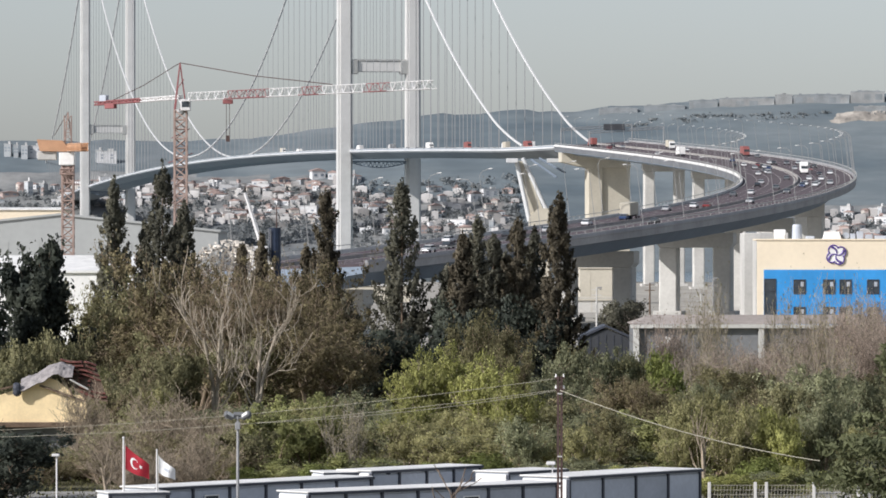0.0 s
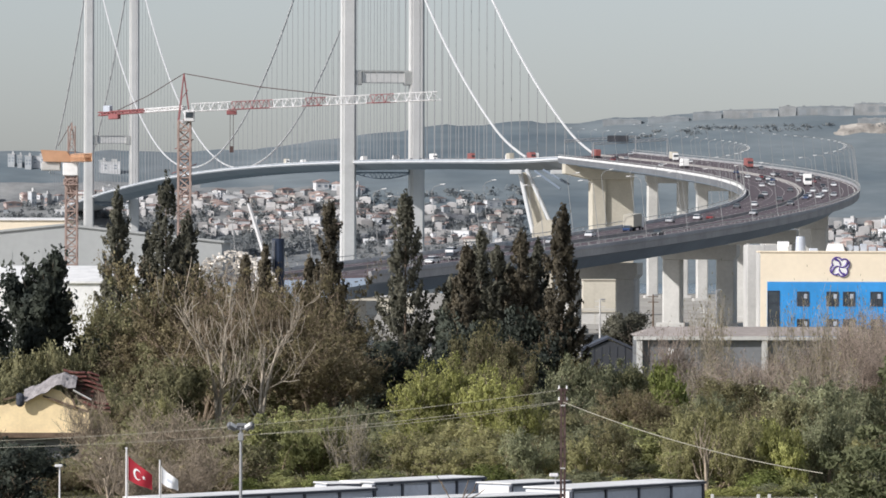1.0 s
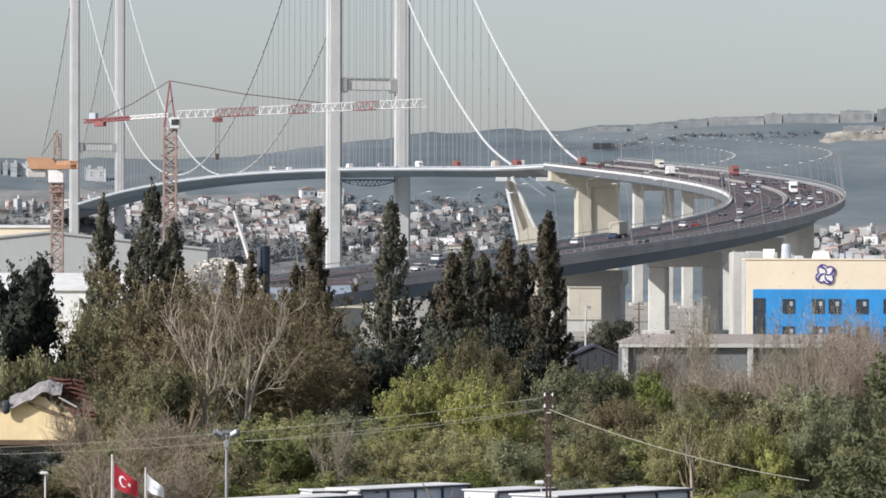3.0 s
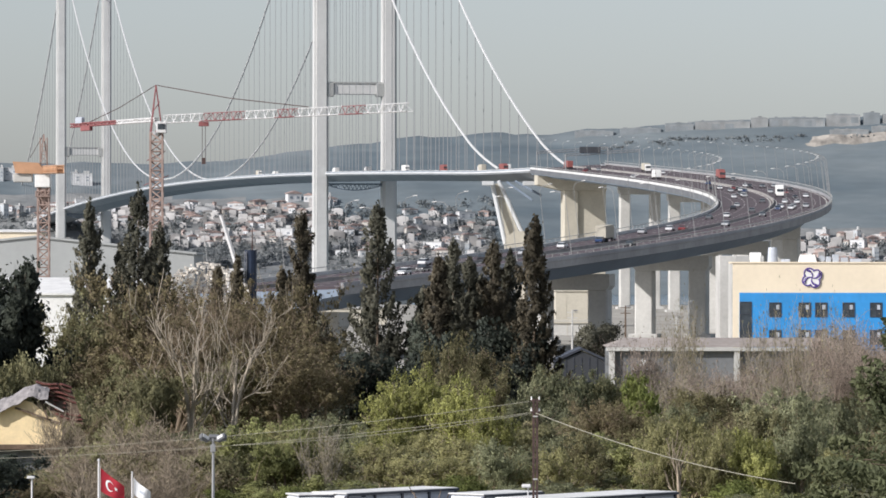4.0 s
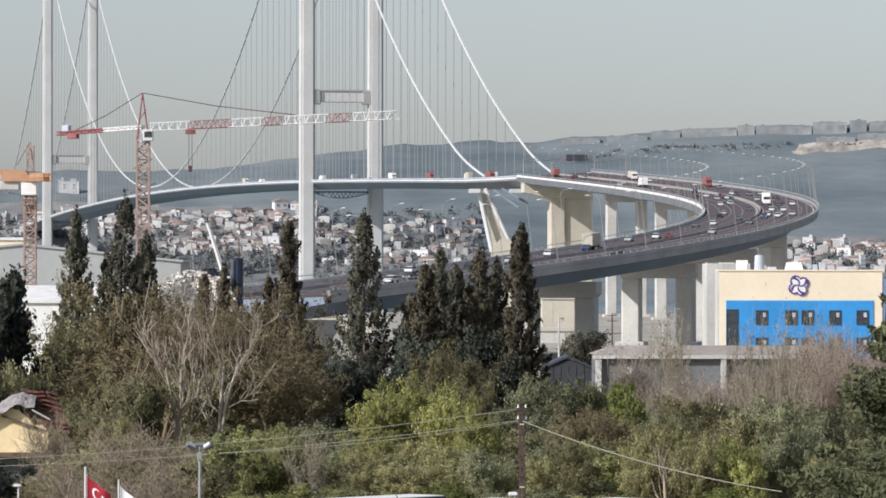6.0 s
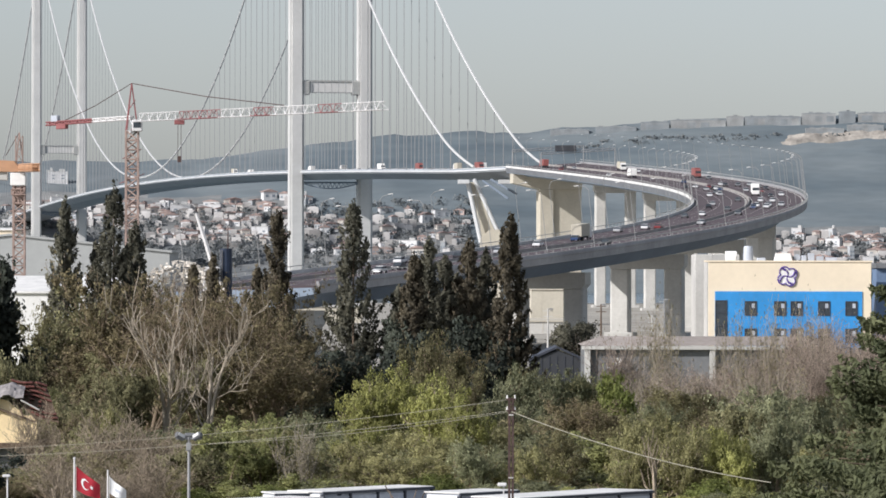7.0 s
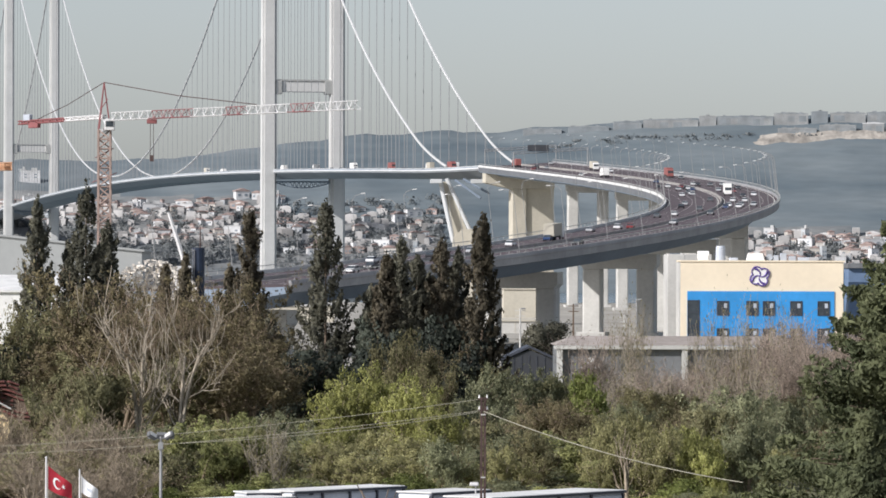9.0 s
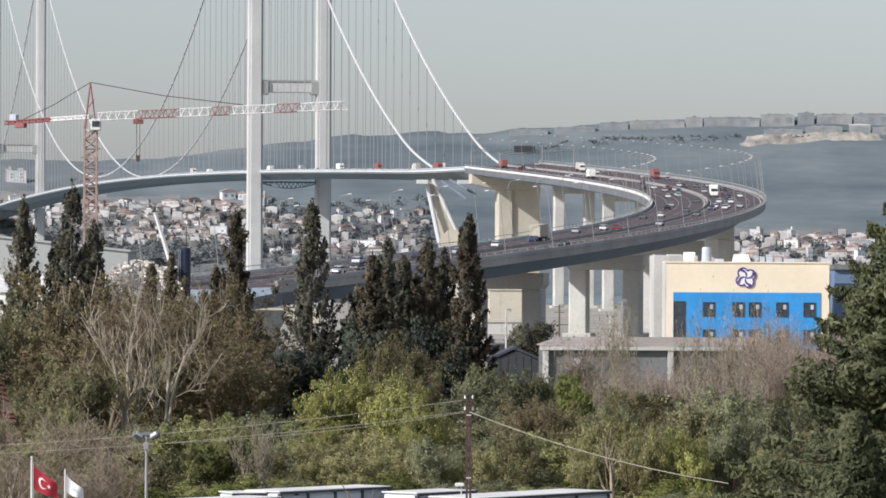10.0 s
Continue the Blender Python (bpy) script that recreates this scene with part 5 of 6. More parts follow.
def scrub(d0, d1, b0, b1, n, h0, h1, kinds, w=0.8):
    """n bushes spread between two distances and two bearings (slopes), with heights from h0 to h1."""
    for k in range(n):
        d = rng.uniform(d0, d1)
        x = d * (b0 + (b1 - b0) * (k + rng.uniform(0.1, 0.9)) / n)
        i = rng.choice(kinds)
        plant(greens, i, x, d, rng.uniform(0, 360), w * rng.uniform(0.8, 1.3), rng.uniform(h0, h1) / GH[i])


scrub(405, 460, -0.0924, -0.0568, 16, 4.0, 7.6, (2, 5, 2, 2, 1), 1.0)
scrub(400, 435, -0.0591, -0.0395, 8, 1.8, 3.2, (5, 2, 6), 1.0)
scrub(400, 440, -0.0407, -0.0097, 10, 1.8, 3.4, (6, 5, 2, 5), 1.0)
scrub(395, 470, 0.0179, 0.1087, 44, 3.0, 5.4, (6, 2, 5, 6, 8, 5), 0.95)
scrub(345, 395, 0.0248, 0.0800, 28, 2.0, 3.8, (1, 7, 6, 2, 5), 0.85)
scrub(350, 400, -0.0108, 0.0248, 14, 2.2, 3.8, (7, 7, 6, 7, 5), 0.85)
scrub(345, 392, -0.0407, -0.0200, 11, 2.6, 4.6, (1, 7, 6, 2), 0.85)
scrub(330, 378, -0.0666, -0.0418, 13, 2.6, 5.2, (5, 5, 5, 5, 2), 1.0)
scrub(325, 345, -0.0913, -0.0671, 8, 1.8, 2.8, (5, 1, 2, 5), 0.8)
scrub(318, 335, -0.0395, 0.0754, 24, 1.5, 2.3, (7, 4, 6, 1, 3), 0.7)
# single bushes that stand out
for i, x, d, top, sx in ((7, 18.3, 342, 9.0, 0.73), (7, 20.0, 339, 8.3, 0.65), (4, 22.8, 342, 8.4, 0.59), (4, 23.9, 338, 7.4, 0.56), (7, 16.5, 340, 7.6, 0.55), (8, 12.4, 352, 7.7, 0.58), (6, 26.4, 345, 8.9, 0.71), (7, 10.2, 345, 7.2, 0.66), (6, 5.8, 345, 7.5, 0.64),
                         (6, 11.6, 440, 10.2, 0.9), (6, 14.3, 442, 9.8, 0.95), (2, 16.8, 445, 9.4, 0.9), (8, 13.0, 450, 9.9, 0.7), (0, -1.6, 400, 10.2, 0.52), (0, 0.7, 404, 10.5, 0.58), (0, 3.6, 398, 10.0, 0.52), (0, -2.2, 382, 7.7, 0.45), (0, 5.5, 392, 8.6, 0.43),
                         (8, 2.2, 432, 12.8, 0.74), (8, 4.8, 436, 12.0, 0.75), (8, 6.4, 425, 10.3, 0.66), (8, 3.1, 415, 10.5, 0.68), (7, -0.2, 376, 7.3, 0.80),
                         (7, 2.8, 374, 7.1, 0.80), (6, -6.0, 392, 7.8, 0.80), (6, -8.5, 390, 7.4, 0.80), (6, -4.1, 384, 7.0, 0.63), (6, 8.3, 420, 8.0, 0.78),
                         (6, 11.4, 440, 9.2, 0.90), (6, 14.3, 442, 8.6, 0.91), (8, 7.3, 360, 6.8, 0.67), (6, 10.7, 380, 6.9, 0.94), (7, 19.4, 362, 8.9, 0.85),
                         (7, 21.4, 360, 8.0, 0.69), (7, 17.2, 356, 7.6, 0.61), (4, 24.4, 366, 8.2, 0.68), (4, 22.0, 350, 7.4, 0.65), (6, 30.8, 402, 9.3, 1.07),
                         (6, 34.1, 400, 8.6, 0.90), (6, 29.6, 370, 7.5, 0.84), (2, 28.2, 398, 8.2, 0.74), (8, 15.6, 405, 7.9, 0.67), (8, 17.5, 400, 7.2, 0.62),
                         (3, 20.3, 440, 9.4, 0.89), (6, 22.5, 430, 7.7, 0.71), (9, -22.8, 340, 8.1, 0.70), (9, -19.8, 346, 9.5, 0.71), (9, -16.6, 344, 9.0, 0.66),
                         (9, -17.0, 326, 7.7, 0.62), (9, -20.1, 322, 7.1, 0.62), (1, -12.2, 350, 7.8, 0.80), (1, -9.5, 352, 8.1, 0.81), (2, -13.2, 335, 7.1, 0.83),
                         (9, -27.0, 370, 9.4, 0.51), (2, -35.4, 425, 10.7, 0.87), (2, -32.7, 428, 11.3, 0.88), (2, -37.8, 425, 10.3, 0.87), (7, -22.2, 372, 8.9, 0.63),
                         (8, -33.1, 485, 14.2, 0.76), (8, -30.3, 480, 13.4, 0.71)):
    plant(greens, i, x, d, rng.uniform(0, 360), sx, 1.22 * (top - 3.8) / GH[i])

# reddish bare thicket before the sheds
M_PALESTEM = material("pale_stem", (0.33, 0.29, 0.23), 0.95, vary=0.2, scale=0.8, fine=5, island=0.25)
thick = [(stand(8.0, 3.2, 91, L_REDBUD, M_TWIGRED, "reddish-brown leafless thicket of thin stems", 24, 2800, "thicket", "bare thickets"), True),
         (stand(6.5, 3.0, 92, L_REDBUD, M_TWIGRED, "grey-brown leafless thicket of thin stems", 24, 2600, "thicket", "bare thickets"), True),
         (stand(5.5, 2.8, 93, L_GREYBUD, M_PALESTEM, "clump of pale upright leafless saplings", 8, 700, "sapling_clump", "bare thickets"), True)]
for k in range(34):
    b, d = 0.0472 + k * 0.00195 + rng.uniform(-0.001, 0.001), rng.uniform(500, 620)
    rise = rng.uniform(-0.0154, -0.0074) if k > 11 or k % 4 == 0 else rng.uniform(-0.0229, -0.016)
    i = k % 2
    if k < 15 and k % 3:
        continue
    plant(thick, i, b * d, d, rng.uniform(0, 360), 1.0, (16.2 + rise * d) / (8.0, 6.5)[i])
for x, d, top in ((-6.3, 350, 9.8), (24.6, 470, 11.4),
                  (27.6, 465, 10.4), (37.9, 460, 11.6), (34.4, 470, 11.4), (21.8, 480, 10.1), (29.0, 560, 17.6),
                  (31.0, 565, 16.2), (38.7, 560, 17.0), (42.9, 560, 17.5), (48.0, 560, 17.4)):
    plant(thick, 2, x, d, rng.uniform(0, 360), 0.8, (top - 3.8) / 5.5)

big = conifer(18.2, 8.2, 7, L_PINE, "broad dark green conifer with drooping layered sprays")
big.matrix_world = ground_pose(20.7, 180, 40)
low = conifer(7.9, 3.1, 8, L_PINE, "young dark green conifer before the tall one", 0.45)
low.matrix_world = ground_pose(17.4, 170, 10)

# bare sapling added before the ruined house to cast branch shadows on its wall
hb = broadleaf(5.2, 1.8, 131, L_GREYBUD, M_TWIG, "leafless sapling before the yellow house wall", 0, 0.1, 2, 3, 0.3, (5, 4, 4), name="sapling", thin=0.02)
hb.matrix_world = ground_pose(-35.6, 392)

# garden trees among the far houses
rnd = np.random.default_rng(17)
pts, outs = [], []
for k in range(1500):
    a, b = rnd.uniform(*((-240, -80), (-100, 75), (330, 510), (-420, -240))[k % 4]), rnd.uniform(4400, 4720)
    z = ground_z(a, b)
    if 20 < z < (52 if a > 300 else 92):
        c = rnd.normal(size=(28, 3)) * np.array([2.6, 2.2, 1.8]) * rnd.uniform(0.6, 1.3)
        pts.append(c + np.array([a, b, z + 2.6]))
        outs.append(c + np.array([0, -1.2, 2.2]))
for k in range(36):
    a, b = rnd.uniform(180, 560), rnd.uniform(4846, 4862)
    c = rnd.normal(size=(20, 3)) * np.array([4.2, 2.5, 0.8]) * rnd.uniform(0.6, 1.3)
    if not (a > 355 and b < 4852):
        pts.append(c + np.array([a, b, ground_z(a, b) + 1.2]))
        outs.append(c + np.array([0, -1.2, 2.2]))
# Leaf colour is greyed and lightened to stand in for haze.
woods = np_part("far_trees", [leaves(np.concatenate(pts), 2.2, rnd, up=0.6, long=1.1, out=np.concatenate(outs))], foliage("hazed_tree_leaf", (0.245, 0.268, 0.275), (0.30, 0.318, 0.318), 0.1), None)
tagged(woods, "garden trees among the far houses with haze in their grey-green", "trees", kind="stuff")

# low grass and weeds
rnd = np.random.default_rng(9)
n = 120000
gx = rnd.uniform(-42, 62, n)
gy = rnd.uniform(305, 640, n)
gz = np.full(n, 3.8) + rnd.random(n) ** 2 * 0.5
grass = np_part("scrub_grass", [leaves(np.stack([gx, gy, gz], 1), 0.13, rnd, up=1.5, long=2.2, single=True)], L_GRASS, None)
tagged(grass, "rough grass and weeds between the bushes", "grass", kind="stuff")

# ---- ruined house ----
HX, HY, HZ = -33.3, 400.0, 3.8
hs = thing("ruined_house", Matrix.Identity(4), "yellow rendered house with a collapsed red tiled roof", "house")
# Dark grey wall colour carries the shadow below the ledge.
part("lower_wall", box(B(), (HX + 0.2, HY + 4.4, (HZ + 5.5) / 2), (9.0, 8, 5.5 - HZ), None, 0.05), M_SHEDWALL, hs, "lower storey with shade put into its dark colour")
part("floor_slab", box(B(), (HX + 0.2, HY + 4, 5.7), (10.0, 9.6, 0.42), None, 0.04), M_WOOD, hs, "weathered brown ledge")
GB = 5.9
part("gable_wall", prism(B(), [(-38.8, GB), (-38.8, GB + 1.3), (-35.8, 8.2), (-34.2, 8.8), (-32.4, 9.6), (-31.4, 9.3), (-29.1, 7.3), (-28.9, GB)], HY, HY + 0.35), M_YELLOW, hs, "sunlit yellow rendered gable")
part("back_wall", box(B(), (HX - 0.5, HY + 7.6, GB + 1.0), (8.4, 0.3, 2.0)), M_YELLOW, hs)
# roof slope facing the yard: courses of tiles, broken away in the middle
def slope_point(u, v):
    """u along the ridge, v down the slope."""
    return Vector((-31.4 + u * 2.9 + v * 1.25, HY + 3.0 - v * 3.4, 11.2 - v * 2.9 - u * 0.55 - 0.12 * math.sin(u * 6 + v * 4)))


tile_me = None
for r in range(8):
    for c in range(15):
        u, v = (c + 0.5) / 15, (r + 0.5) / 8
        if (0.5 < v < 0.72 and rng.random() < 0.7) or (v > 0.5 and u < 0.28) or rng.random() < 0.05:
            continue
        if tile_me is None:
            bm = B()
            prism(bm, [(-0.13, 0), (-0.07, 0.045), (0.0, 0.06), (0.07, 0.045), (0.13, 0), (0.12, -0.05), (0, -0.02), (-0.12, -0.05)], -0.32, 0.32)
            tile_me = bpy.data.meshes.new("roof_tile")
            bm.to_mesh(tile_me)
            bm.free()
            tile_me.materials.append(M_TILE)
        o = new("roof_tile", tile_me)
        o.parent = hs
        o.matrix_basis = Matrix.Translation(slope_point(u, v)) @ pose(0, 0, 0, 5 + rng.uniform(-3, 3), 11 + rng.uniform(-4, 4), rng.uniform(-7, 7))
# Dark boarding under the tiles, also standing in for the shaded roof void.
vs = [slope_point(u, v) + Vector((0, 0, -0.16 - d)) for d in (0, 0.1) for u, v in ((0, 0), (1, 0), (1, 1), (0.3, 1), (0, 0.5))]
part("roof_boarding", (vs, [(0, 1, 2, 3, 4), (9, 8, 7, 6, 5)] + [(k, k + 5, (k + 1) % 5 + 5, (k + 1) % 5) for k in range(5)]), M_WOOD, hs)
for u in (0.0, 0.12, 0.24):
    part("rafter", tube(B(), [slope_point(u * 3, 0.4) - Vector((0, 0.1, 0.3)), slope_point(u * 3, 1.02) - Vector((0, 0.1, 0.3))], 0.09, 4), M_WOOD, hs)
part("rafter", tube(B(), [(-30.3, HY - 0.9, 9.4), (-28.8, HY - 0.9, 8.6)], 0.07, 4), M_CONC, hs, "pale loose batten")
for x0, z0, x1, z1 in ((-32.8, 8.9, -29.1, 7.6), (-36.0, 8.6, -34.7, 8.9)):
    m = Matrix.Translation(((x0 + x1) / 2, HY - 0.25, (z0 + z1) / 2)) @ pose(0, 0, 0, 0, math.degrees(math.atan2(z0 - z1, x1 - x0)), 0)
    part("verge_board", box(B(), (0, 0, 0), (math.hypot(x1 - x0, z1 - z0), 0.3, 0.16), m), M_WOOD, hs)
bm = bmesh.new()
bmesh.ops.create_grid(bm, x_segments=26, y_segments=16, size=0.5)
for v in bm.verts:
    u, w = v.co.x + 0.5, v.co.y + 0.5
    x = -34.4 + u * 4.3
    ztop = np.interp(u, [0, 0.3, 0.5, 0.75, 1.0], [9.45, 9.85, 10.45, 10.8, 10.4])
    drop = (1 - w) ** 2 * (0.95 + 0.12 * math.sin(u * 17))
    v.co = (x, HY - 0.75 + w * 2.4, ztop - drop + 0.09 * noise.noise((x * 2.2, w * 5, 0)) + 0.05 * noise.noise((x * 6, w * 9, 4)))
tp = part("tarpaulin", bm, M_TARP, hs, "crumpled grey tarpaulin over the roof edge")
so = tp.modifiers.new("thick", "SOLIDIFY")
so.thickness = 0.05
bm = B()
bmesh.ops.create_uvsphere(bm, u_segments=10, v_segments=7, radius=0.5, matrix=Matrix.Translation((-34.6, HY - 0.6, 8.6)) @ Matrix.Diagonal((0.75, 0.6, 1.2, 1)))
for v in bm.verts:
    v.co += Vector((noise.noise(v.co * 2), 0, noise.noise(v.co * 3))) * 0.15
part("hanging_sheet", bm, M_FRAME, hs, "dark bundled sheet at the roof corner")


# ---- site cabins ----
def cabin(length, depth, h, bays, label, roofh=0.1):
    t = thing("site_cabin", Matrix.Identity(4), label, "cabin", "site cabins")
    part("body", box(B(), (length / 2, depth / 2, h / 2), (length, depth, h), None, 0.03), M_PANEL, t)
    bw = length / bays
    for k in range(bays):
        part("wall_panel", box(B(), ((k + 0.5) * bw, -0.02, h * 0.48), (bw - 0.22, 0.08, h * 0.86)), M_PANEL, t)
        if k % 3 == 1 and bays > 4:
            w = part("window", box(B(), ((k + 0.5) * bw, -0.08, h * 0.6), (min(1.1, bw * 0.6), 0.05, 0.9)), M_GLASS, t)
            bm = B()
            for o in (-1, 1):
                box(bm, ((k + 0.5) * bw + o * min(0.58, bw * 0.31), -0.11, h * 0.6), (0.07, 0.07, 1.0))
                box(bm, ((k + 0.5) * bw, -0.112, h * 0.6 + o * 0.48), (min(1.2, bw * 0.64), 0.07, 0.07))
            part("window_frame", bm, M_WHITE, w)
    for k in range(bays + 1):
        part("post", box(B(), (k * bw, -0.06, h * 0.48), (0.16, 0.16, h * 0.96)), M_FRAME, t)
    for k in range(4):
        part("post", box(B(), (length + 0.06, depth * (k + 0.05) / 3.2, h * 0.48), (0.14, 0.14, h * 0.96)), M_FRAME, t)
    part("roof", box(B(), (length / 2, depth / 2, h + roofh / 2), (length + 0.3, depth + 0.3, roofh), None, 0.05), M_ROOFW, t, "white sheet roof")
    # White colour on this end stands for the sunlight falling on it.
    part("sunlit_end_wall", box(B(), (-0.04, depth / 2, h * 0.49), (0.1, depth - 0.2, h * 0.94)), M_ROOFW, t)
    part("gutter", box(B(), (length / 2, -0.2, h - 0.02), (length + 0.3, 0.1, 0.16)), M_FRAME, t)
    return t


def put_cabin(x, d, top, length, depth, bays, turn, label):
    c = cabin(length, depth, 2.55, bays, label)
    c.matrix_world = Matrix.Translation((x, d, top - 2.66)) @ pose(0, 0, 0, 0, 0, turn)


put_cabin(-16.6, 283, 6.3, 18.6, 2.6, 6, 49, "long grey panelled site cabin with a white roof")
put_cabin(-4.4, 300, 6.5, 10.4, 2.6, 4, 50, "grey panelled site cabin with a white roof")
put_cabin(-7.5, 273.7, 6.5, 18.5, 2.6, 7, 40.4, "long grey panelled site cabin with a broad white roof")
put_cabin(7.4, 290, 6.6, 13.4, 3.4, 4, 52, "blue-grey panelled site cabin with dark posts")
put_cabin(4.0, 303, 6.3, 5.6, 2.6, 2, 50, "pale site cabin with a white roof")
put_cabin(-18.9, 279, 6.2, 3.4, 2.4, 1, 20, "small white site cabin with flat roof")
put_cabin(-7.2, 300, 6.4, 4.0, 2.4, 2, 20, "small pale site cabin with flat roof")
base = part("yard", box(B(), (0, 296, 3.72), (70, 60, 0.4)), material("yard_concrete", (0.28, 0.27, 0.25), 0.9, vary=0.2, scale=0.2, fine=2))
tagged(base, "grey concrete yard under the cabins", "yard", kind="structure")

# ---- poles, flags, lights, fence ----
def pole_at(name, x, d, top, r, label, cat, mat=M_STEEL):
    t = thing(name, Matrix.Translation((x, d, 3.9)), label, cat)
    h = top - 3.9
    part("pole", tube(B(), [(0, 0, 0), (0, 0, h * 0.5), (0, 0, h)], r, 8, r * 0.75), mat, t)
    return t, h


def flag(t, h, w, hh, mat, droop, emblem):
    nx_, nz_ = 22, 12

    def fp(u, v, off=0.0):
        wave = 0.13 * math.sin(u * 6.5 + v * 1.5) * u
        return Vector((0.08 + u * w * 0.92, -0.05 + wave + off, h - 0.35 - v * hh * (1 - 0.35 * u) - droop * u - 0.05 * math.sin(u * 5)))
    vs = [fp(i / nx_, j / nz_, o) for o in (0, 0.02) for j in range(nz_ + 1) for i in range(nx_ + 1)]
    k0 = (nx_ + 1) * (nz_ + 1)
    fs = []
    for j in range(nz_):
        for i in range(nx_):
            a = j * (nx_ + 1) + i
            fs += [(a, a + 1, a + nx_ + 2, a + nx_ + 1), (k0 + a, k0 + a + nx_ + 1, k0 + a + nx_ + 2, k0 + a + 1)]
    c = part("cloth", (vs, fs), mat, t)
    if emblem:
        pts = []
        n = 18
        for k in range(n):
            a = 0.6 + (math.tau - 1.2) * k / (n - 1)
            pts.append((0.40 + 0.17 * math.cos(a), 0.5 + 0.26 * math.sin(a)))
        for k in range(n):
            a = math.tau - 0.75 - (math.tau - 1.5) * k / (n - 1)
            pts.append((0.44 + 0.135 * math.cos(a), 0.5 + 0.205 * math.sin(a)))
        vs = [fp(u, v, -0.03) for u, v in pts]
        fs = [(k, k + 1, 2 * n - 2 - k, 2 * n - 1 - k) for k in range(n - 1)]
        part("crescent", (vs, fs), M_FLAGWHITE, c, "white crescent")
        star = [fp(0.66 + 0.085 * r * math.cos(a), 0.5 + 0.13 * r * math.sin(a), -0.03) for a, r in ((k * math.tau / 10 + math.pi, 1 if k % 2 == 0 else 0.42) for k in range(10))]
        part("star", (star + [fp(0.66, 0.5, -0.03)], [(k, (k + 1) % 10, 10) for k in range(10)]), M_FLAGWHITE, c, "white star")
    else:
        vs = [fp(u, v, -0.03) for u, v in ((0.35, 0.4), (0.65, 0.4), (0.65, 0.62), (0.35, 0.62))]
        part("emblem", (vs, [(0, 1, 2, 3)]), M_PANEL, c)
    part("halyard", tube(B(), [(0.1, -0.08, 0.6), (0.1, -0.08, h - 0.3)], 0.015, 3), M_CONC, t)
    return c


t, h = pole_at("flagpole", -18.2, 280, 9.2, 0.07, "white steel flagpole with a red crescent flag", "flagpole", M_CRWHITE)
flag(t, h, 1.5, 1.35, M_FLAGRED, 1.15, True)
part("finial", box(B(), (0, 0, h + 0.05), (0.16, 0.16, 0.14), None, 0.05), M_CRWHITE, t)
t, h = pole_at("flagpole", -16.3, 280, 8.6, 0.06, "white steel flagpole with a small white flag", "flagpole", M_CRWHITE)
flag(t, h, 1.05, 0.95, M_FLAGWHITE, 0.85, False)
t, h = pole_at("floodlight_mast", -11.9, 285, 10.3, 0.10, "grey steel mast carrying a ring of floodlights", "floodlight")
part("bracket", tube(B(), [(-0.75, 0, h - 0.1), (0.75, 0, h - 0.1)], 0.05, 5), M_STEEL, t)
part("bracket", tube(B(), [(0, -0.5, h - 0.12), (0, 0.5, h - 0.12)], 0.05, 5), M_STEEL, t)
for dx, dy, rz, lean in ((-0.5, -0.15, 30, 28), (0.5, -0.15, -30, -28), (0.05, 0.3, 180, 0)):
    l = part("floodlight", box(B(), (0, 0, 0), (0.62, 0.3, 0.34), Matrix.Translation((dx, dy, h + 0.05)) @ pose(0, 0, 0, -30, lean, rz), 0.06), M_SHEDWALL, t)
    part("lens", box(B(), (0, -0.16, 0), (0.42, 0.03, 0.22), Matrix.Translation((dx, dy, h + 0.05)) @ pose(0, 0, 0, -30, lean, rz)), M_LIGHT, l)
part("junction_box", box(B(), (0, -0.15, h - 0.55), (0.3, 0.2, 0.45), None, 0.03), M_STEEL, t)
t, h = pole_at("yard_lamp", -22.4, 285, 8.0, 0.06, "slim pale yard lamp with a small head", "street lamp", M_CRWHITE)
part("lamp_head", box(B(), (-0.05, -0.1, h + 0.05), (0.45, 0.25, 0.16), Matrix.Identity(4), 0.04), M_CRWHITE, t)
t, h = pole_at("yard_lamp", 6.6, 296, 7.0, 0.05, "slim pale yard lamp with a tilted head", "street lamp", M_CRWHITE)
part("lamp_head", box(B(), (-0.1, -0.1, h + 0.1), (0.55, 0.3, 0.22), Matrix.Translation((0, 0, 0)), 0.05), M_CRWHITE, t)
pole_at("thin_post", -5.1, 300, 5.7, 0.05, "thin pale post beside the cabins", "post", M_CRWHITE)

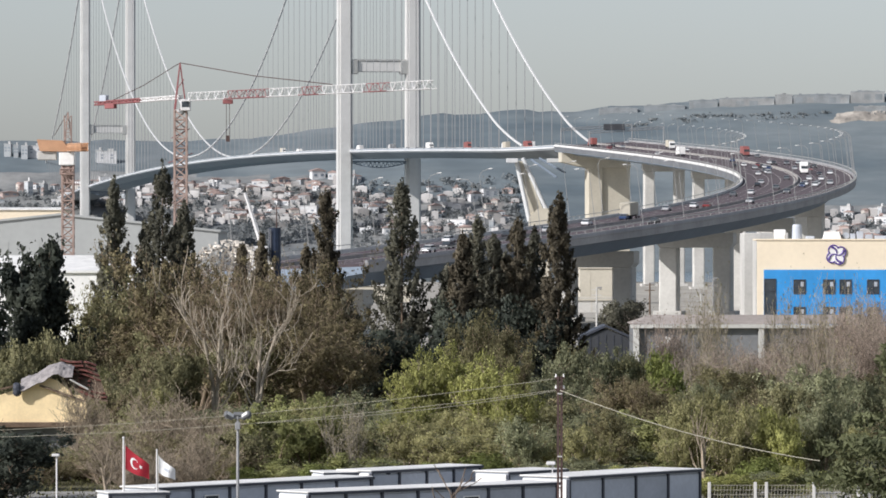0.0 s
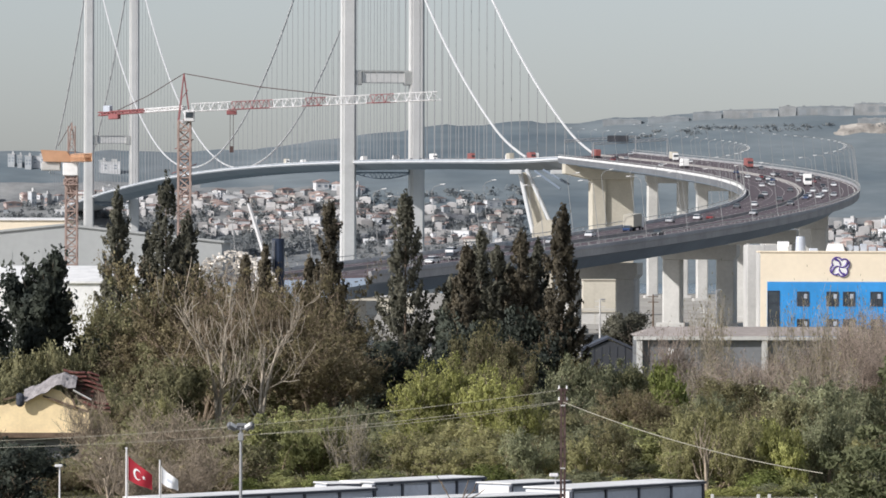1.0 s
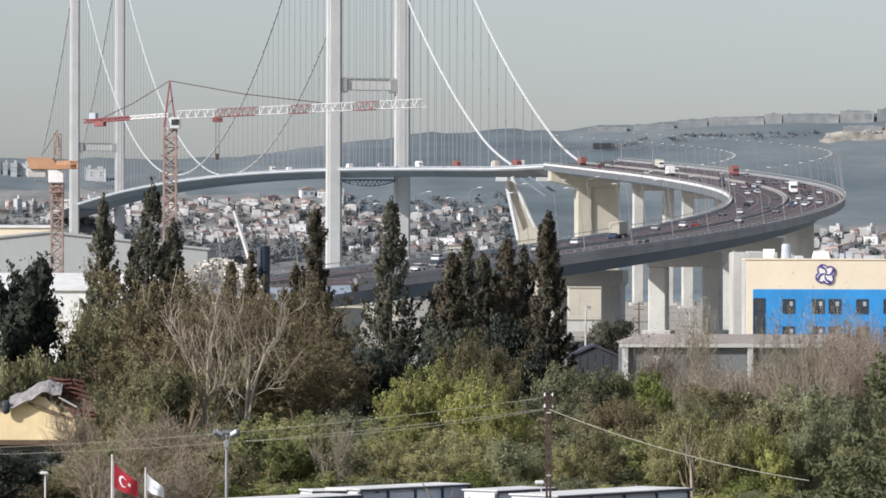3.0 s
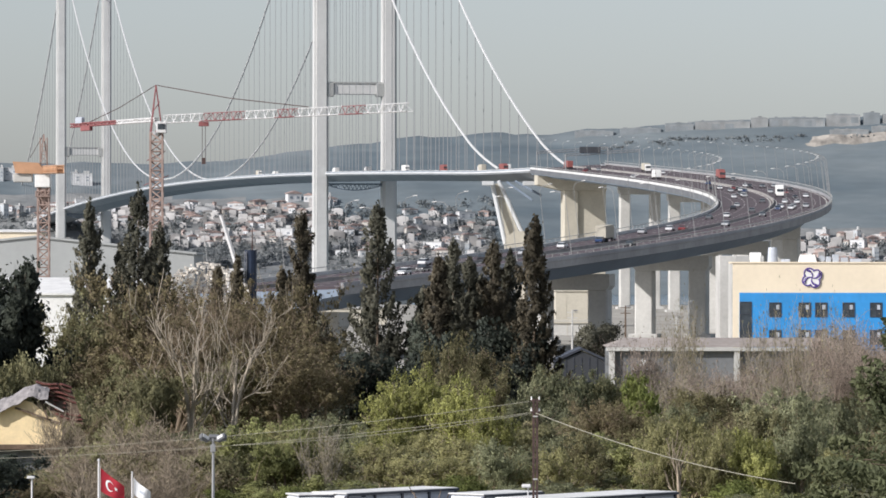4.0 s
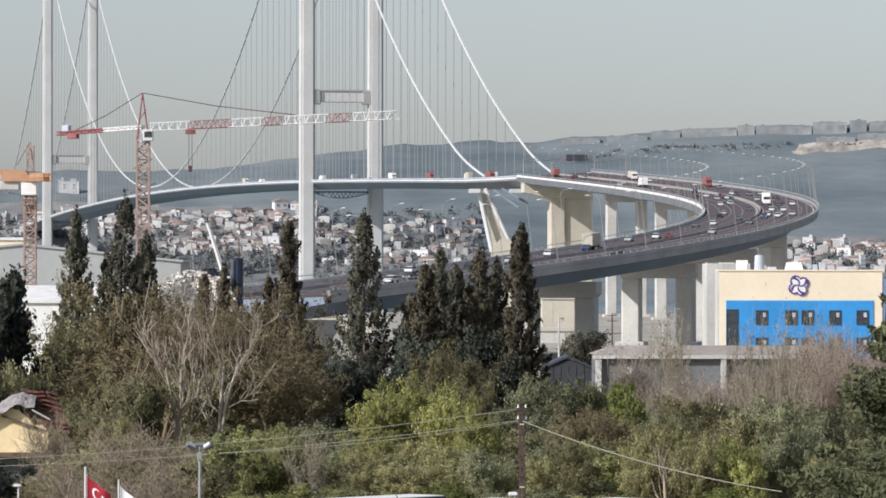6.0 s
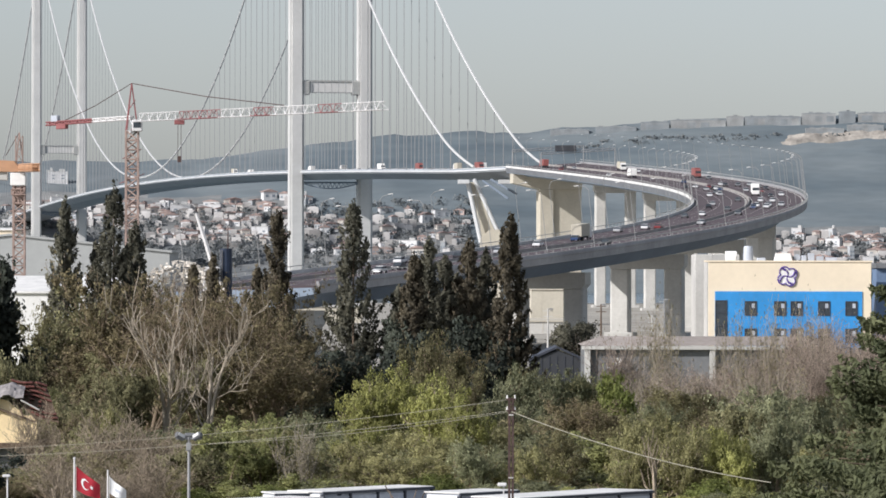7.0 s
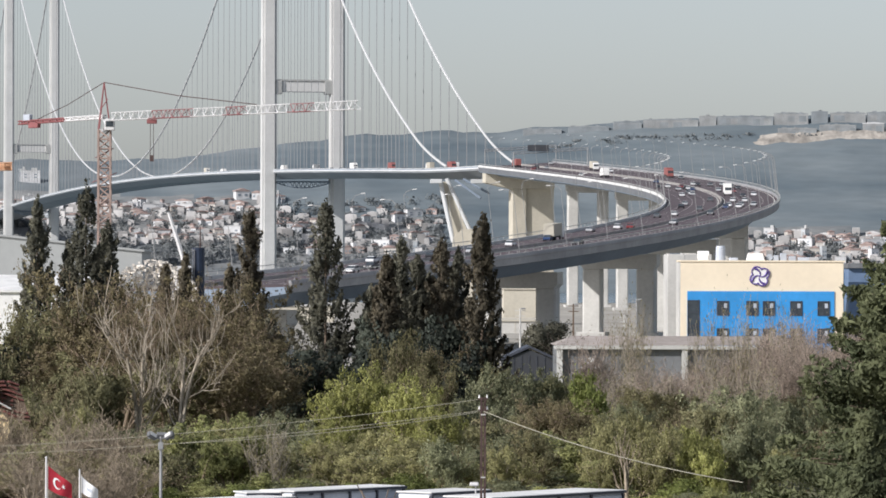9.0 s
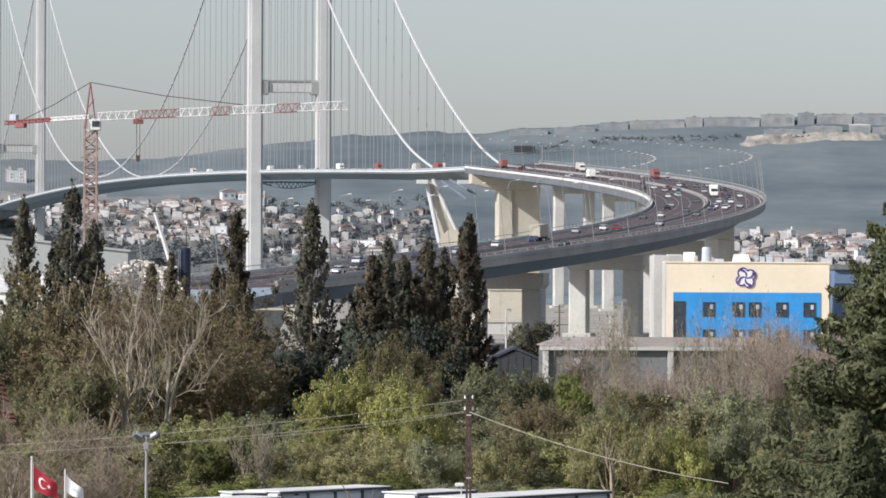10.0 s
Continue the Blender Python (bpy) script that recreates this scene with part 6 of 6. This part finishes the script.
# steel lattice power pole with its wires
PX, PY = 6.7, 282.0
PT = 12.7
pp = thing("power_pole", Matrix.Identity(4), "rusty steel double-leg power pole with porcelain insulators", "power pole")
for s in (-1, 1):
    part("leg", box(B(), (PX + s * 0.10, PY, (PT + 3.9) / 2), (0.13, 0.16, PT - 3.9)), M_RUST, pp)
for k in range(14):
    part("batten", box(B(), (PX, PY - 0.09, 4.5 + k * 0.6), (0.27, 0.03, 0.08)), M_CONC if k in (6, 12) else M_RUST, pp)
for z in (PT - 0.1, PT - 0.75):
    a = part("crossarm", box(B(), (PX, PY, z), (0.55, 0.12, 0.1)), M_RUST, pp)
    for s in (-1, 1):
        part("insulator", tube(B(), [(PX + s * 0.22, PY, z + 0.05), (PX + s * 0.22, PY, z + 0.24)], 0.06, 8, 0.03), M_WHITE, a)


def wire(a, b, sag, r=0.011):
    pts = [Vector(a).lerp(Vector(b), u) - Vector((0, 0, 4 * sag * u * (1 - u))) for u in np.linspace(0, 1, 20)]
    w = part("overhead_wire", tube(B(), pts, r, 4), M_WIRE)
    return tagged(w, "pale sagging overhead wire", "wire", "overhead wires")


wire((PX, PY, PT - 0.1), (-28.1, 300, 8.9), 0.45)
wire((PX, PY, PT - 0.75), (-28.1, 300, 8.5), 0.5)
wire((PX, PY, PT - 0.8), (-12.8, 286, 9.8), 0.35)
wire((PX, PY, PT - 0.8), (20.1, 262, 8.7), 0.45, 0.022)

# wire fence with concrete posts
fence = thing("wire_fence", Matrix.Identity(4), "low wire fence on pale concrete posts", "fence")
FD = 310.0
for x in (16.8, 19.7, 20.4, 23.4, 26.2):
    part("post", box(B(), (x, FD, 4.6), (0.2, 0.18, 1.4), None, 0.02), M_CONC, fence)
for z in (4.2, 4.5, 4.8, 5.1):
    part("wire", tube(B(), [(16.8, FD, z), (26.2, FD, z)], 0.02, 3), M_WIRE, fence)
bm = B()
for k in range(46):
    x = 16.9 + k * 0.2
    tube(bm, [(x, FD, 4.3), (x + 0.06, FD, 5.1)], 0.012, 3)
tagged(part("mesh_wire", bm, M_WIRE, fence), kind="stuff")
# bare sapling before the cabins
sap = broadleaf(4.2, 2.4, 101, L_GREYBUD, M_BARK, "knotted leafless tree before the site cabins", 0, 0.1, 1, 2, 0.3, (8, 4, 3), name="sapling", thin=0.03)
sap.matrix_world = Matrix.Translation((0.1, 270, 3.9))
for x, d, h in ((-20.8, 305, 4.6), (17.1, 318, 6.0)):
    y2 = broadleaf(h, 1.1, 110 + d, L_GREYBUD, M_PALETWIG, "slender leafless sapling at the yard edge", 0, 0.1, 1, 2, 0.3, (6, 4, 3), name="sapling", thin=0.025)
    y2.matrix_world = Matrix.Translation((x, d, 3.8))
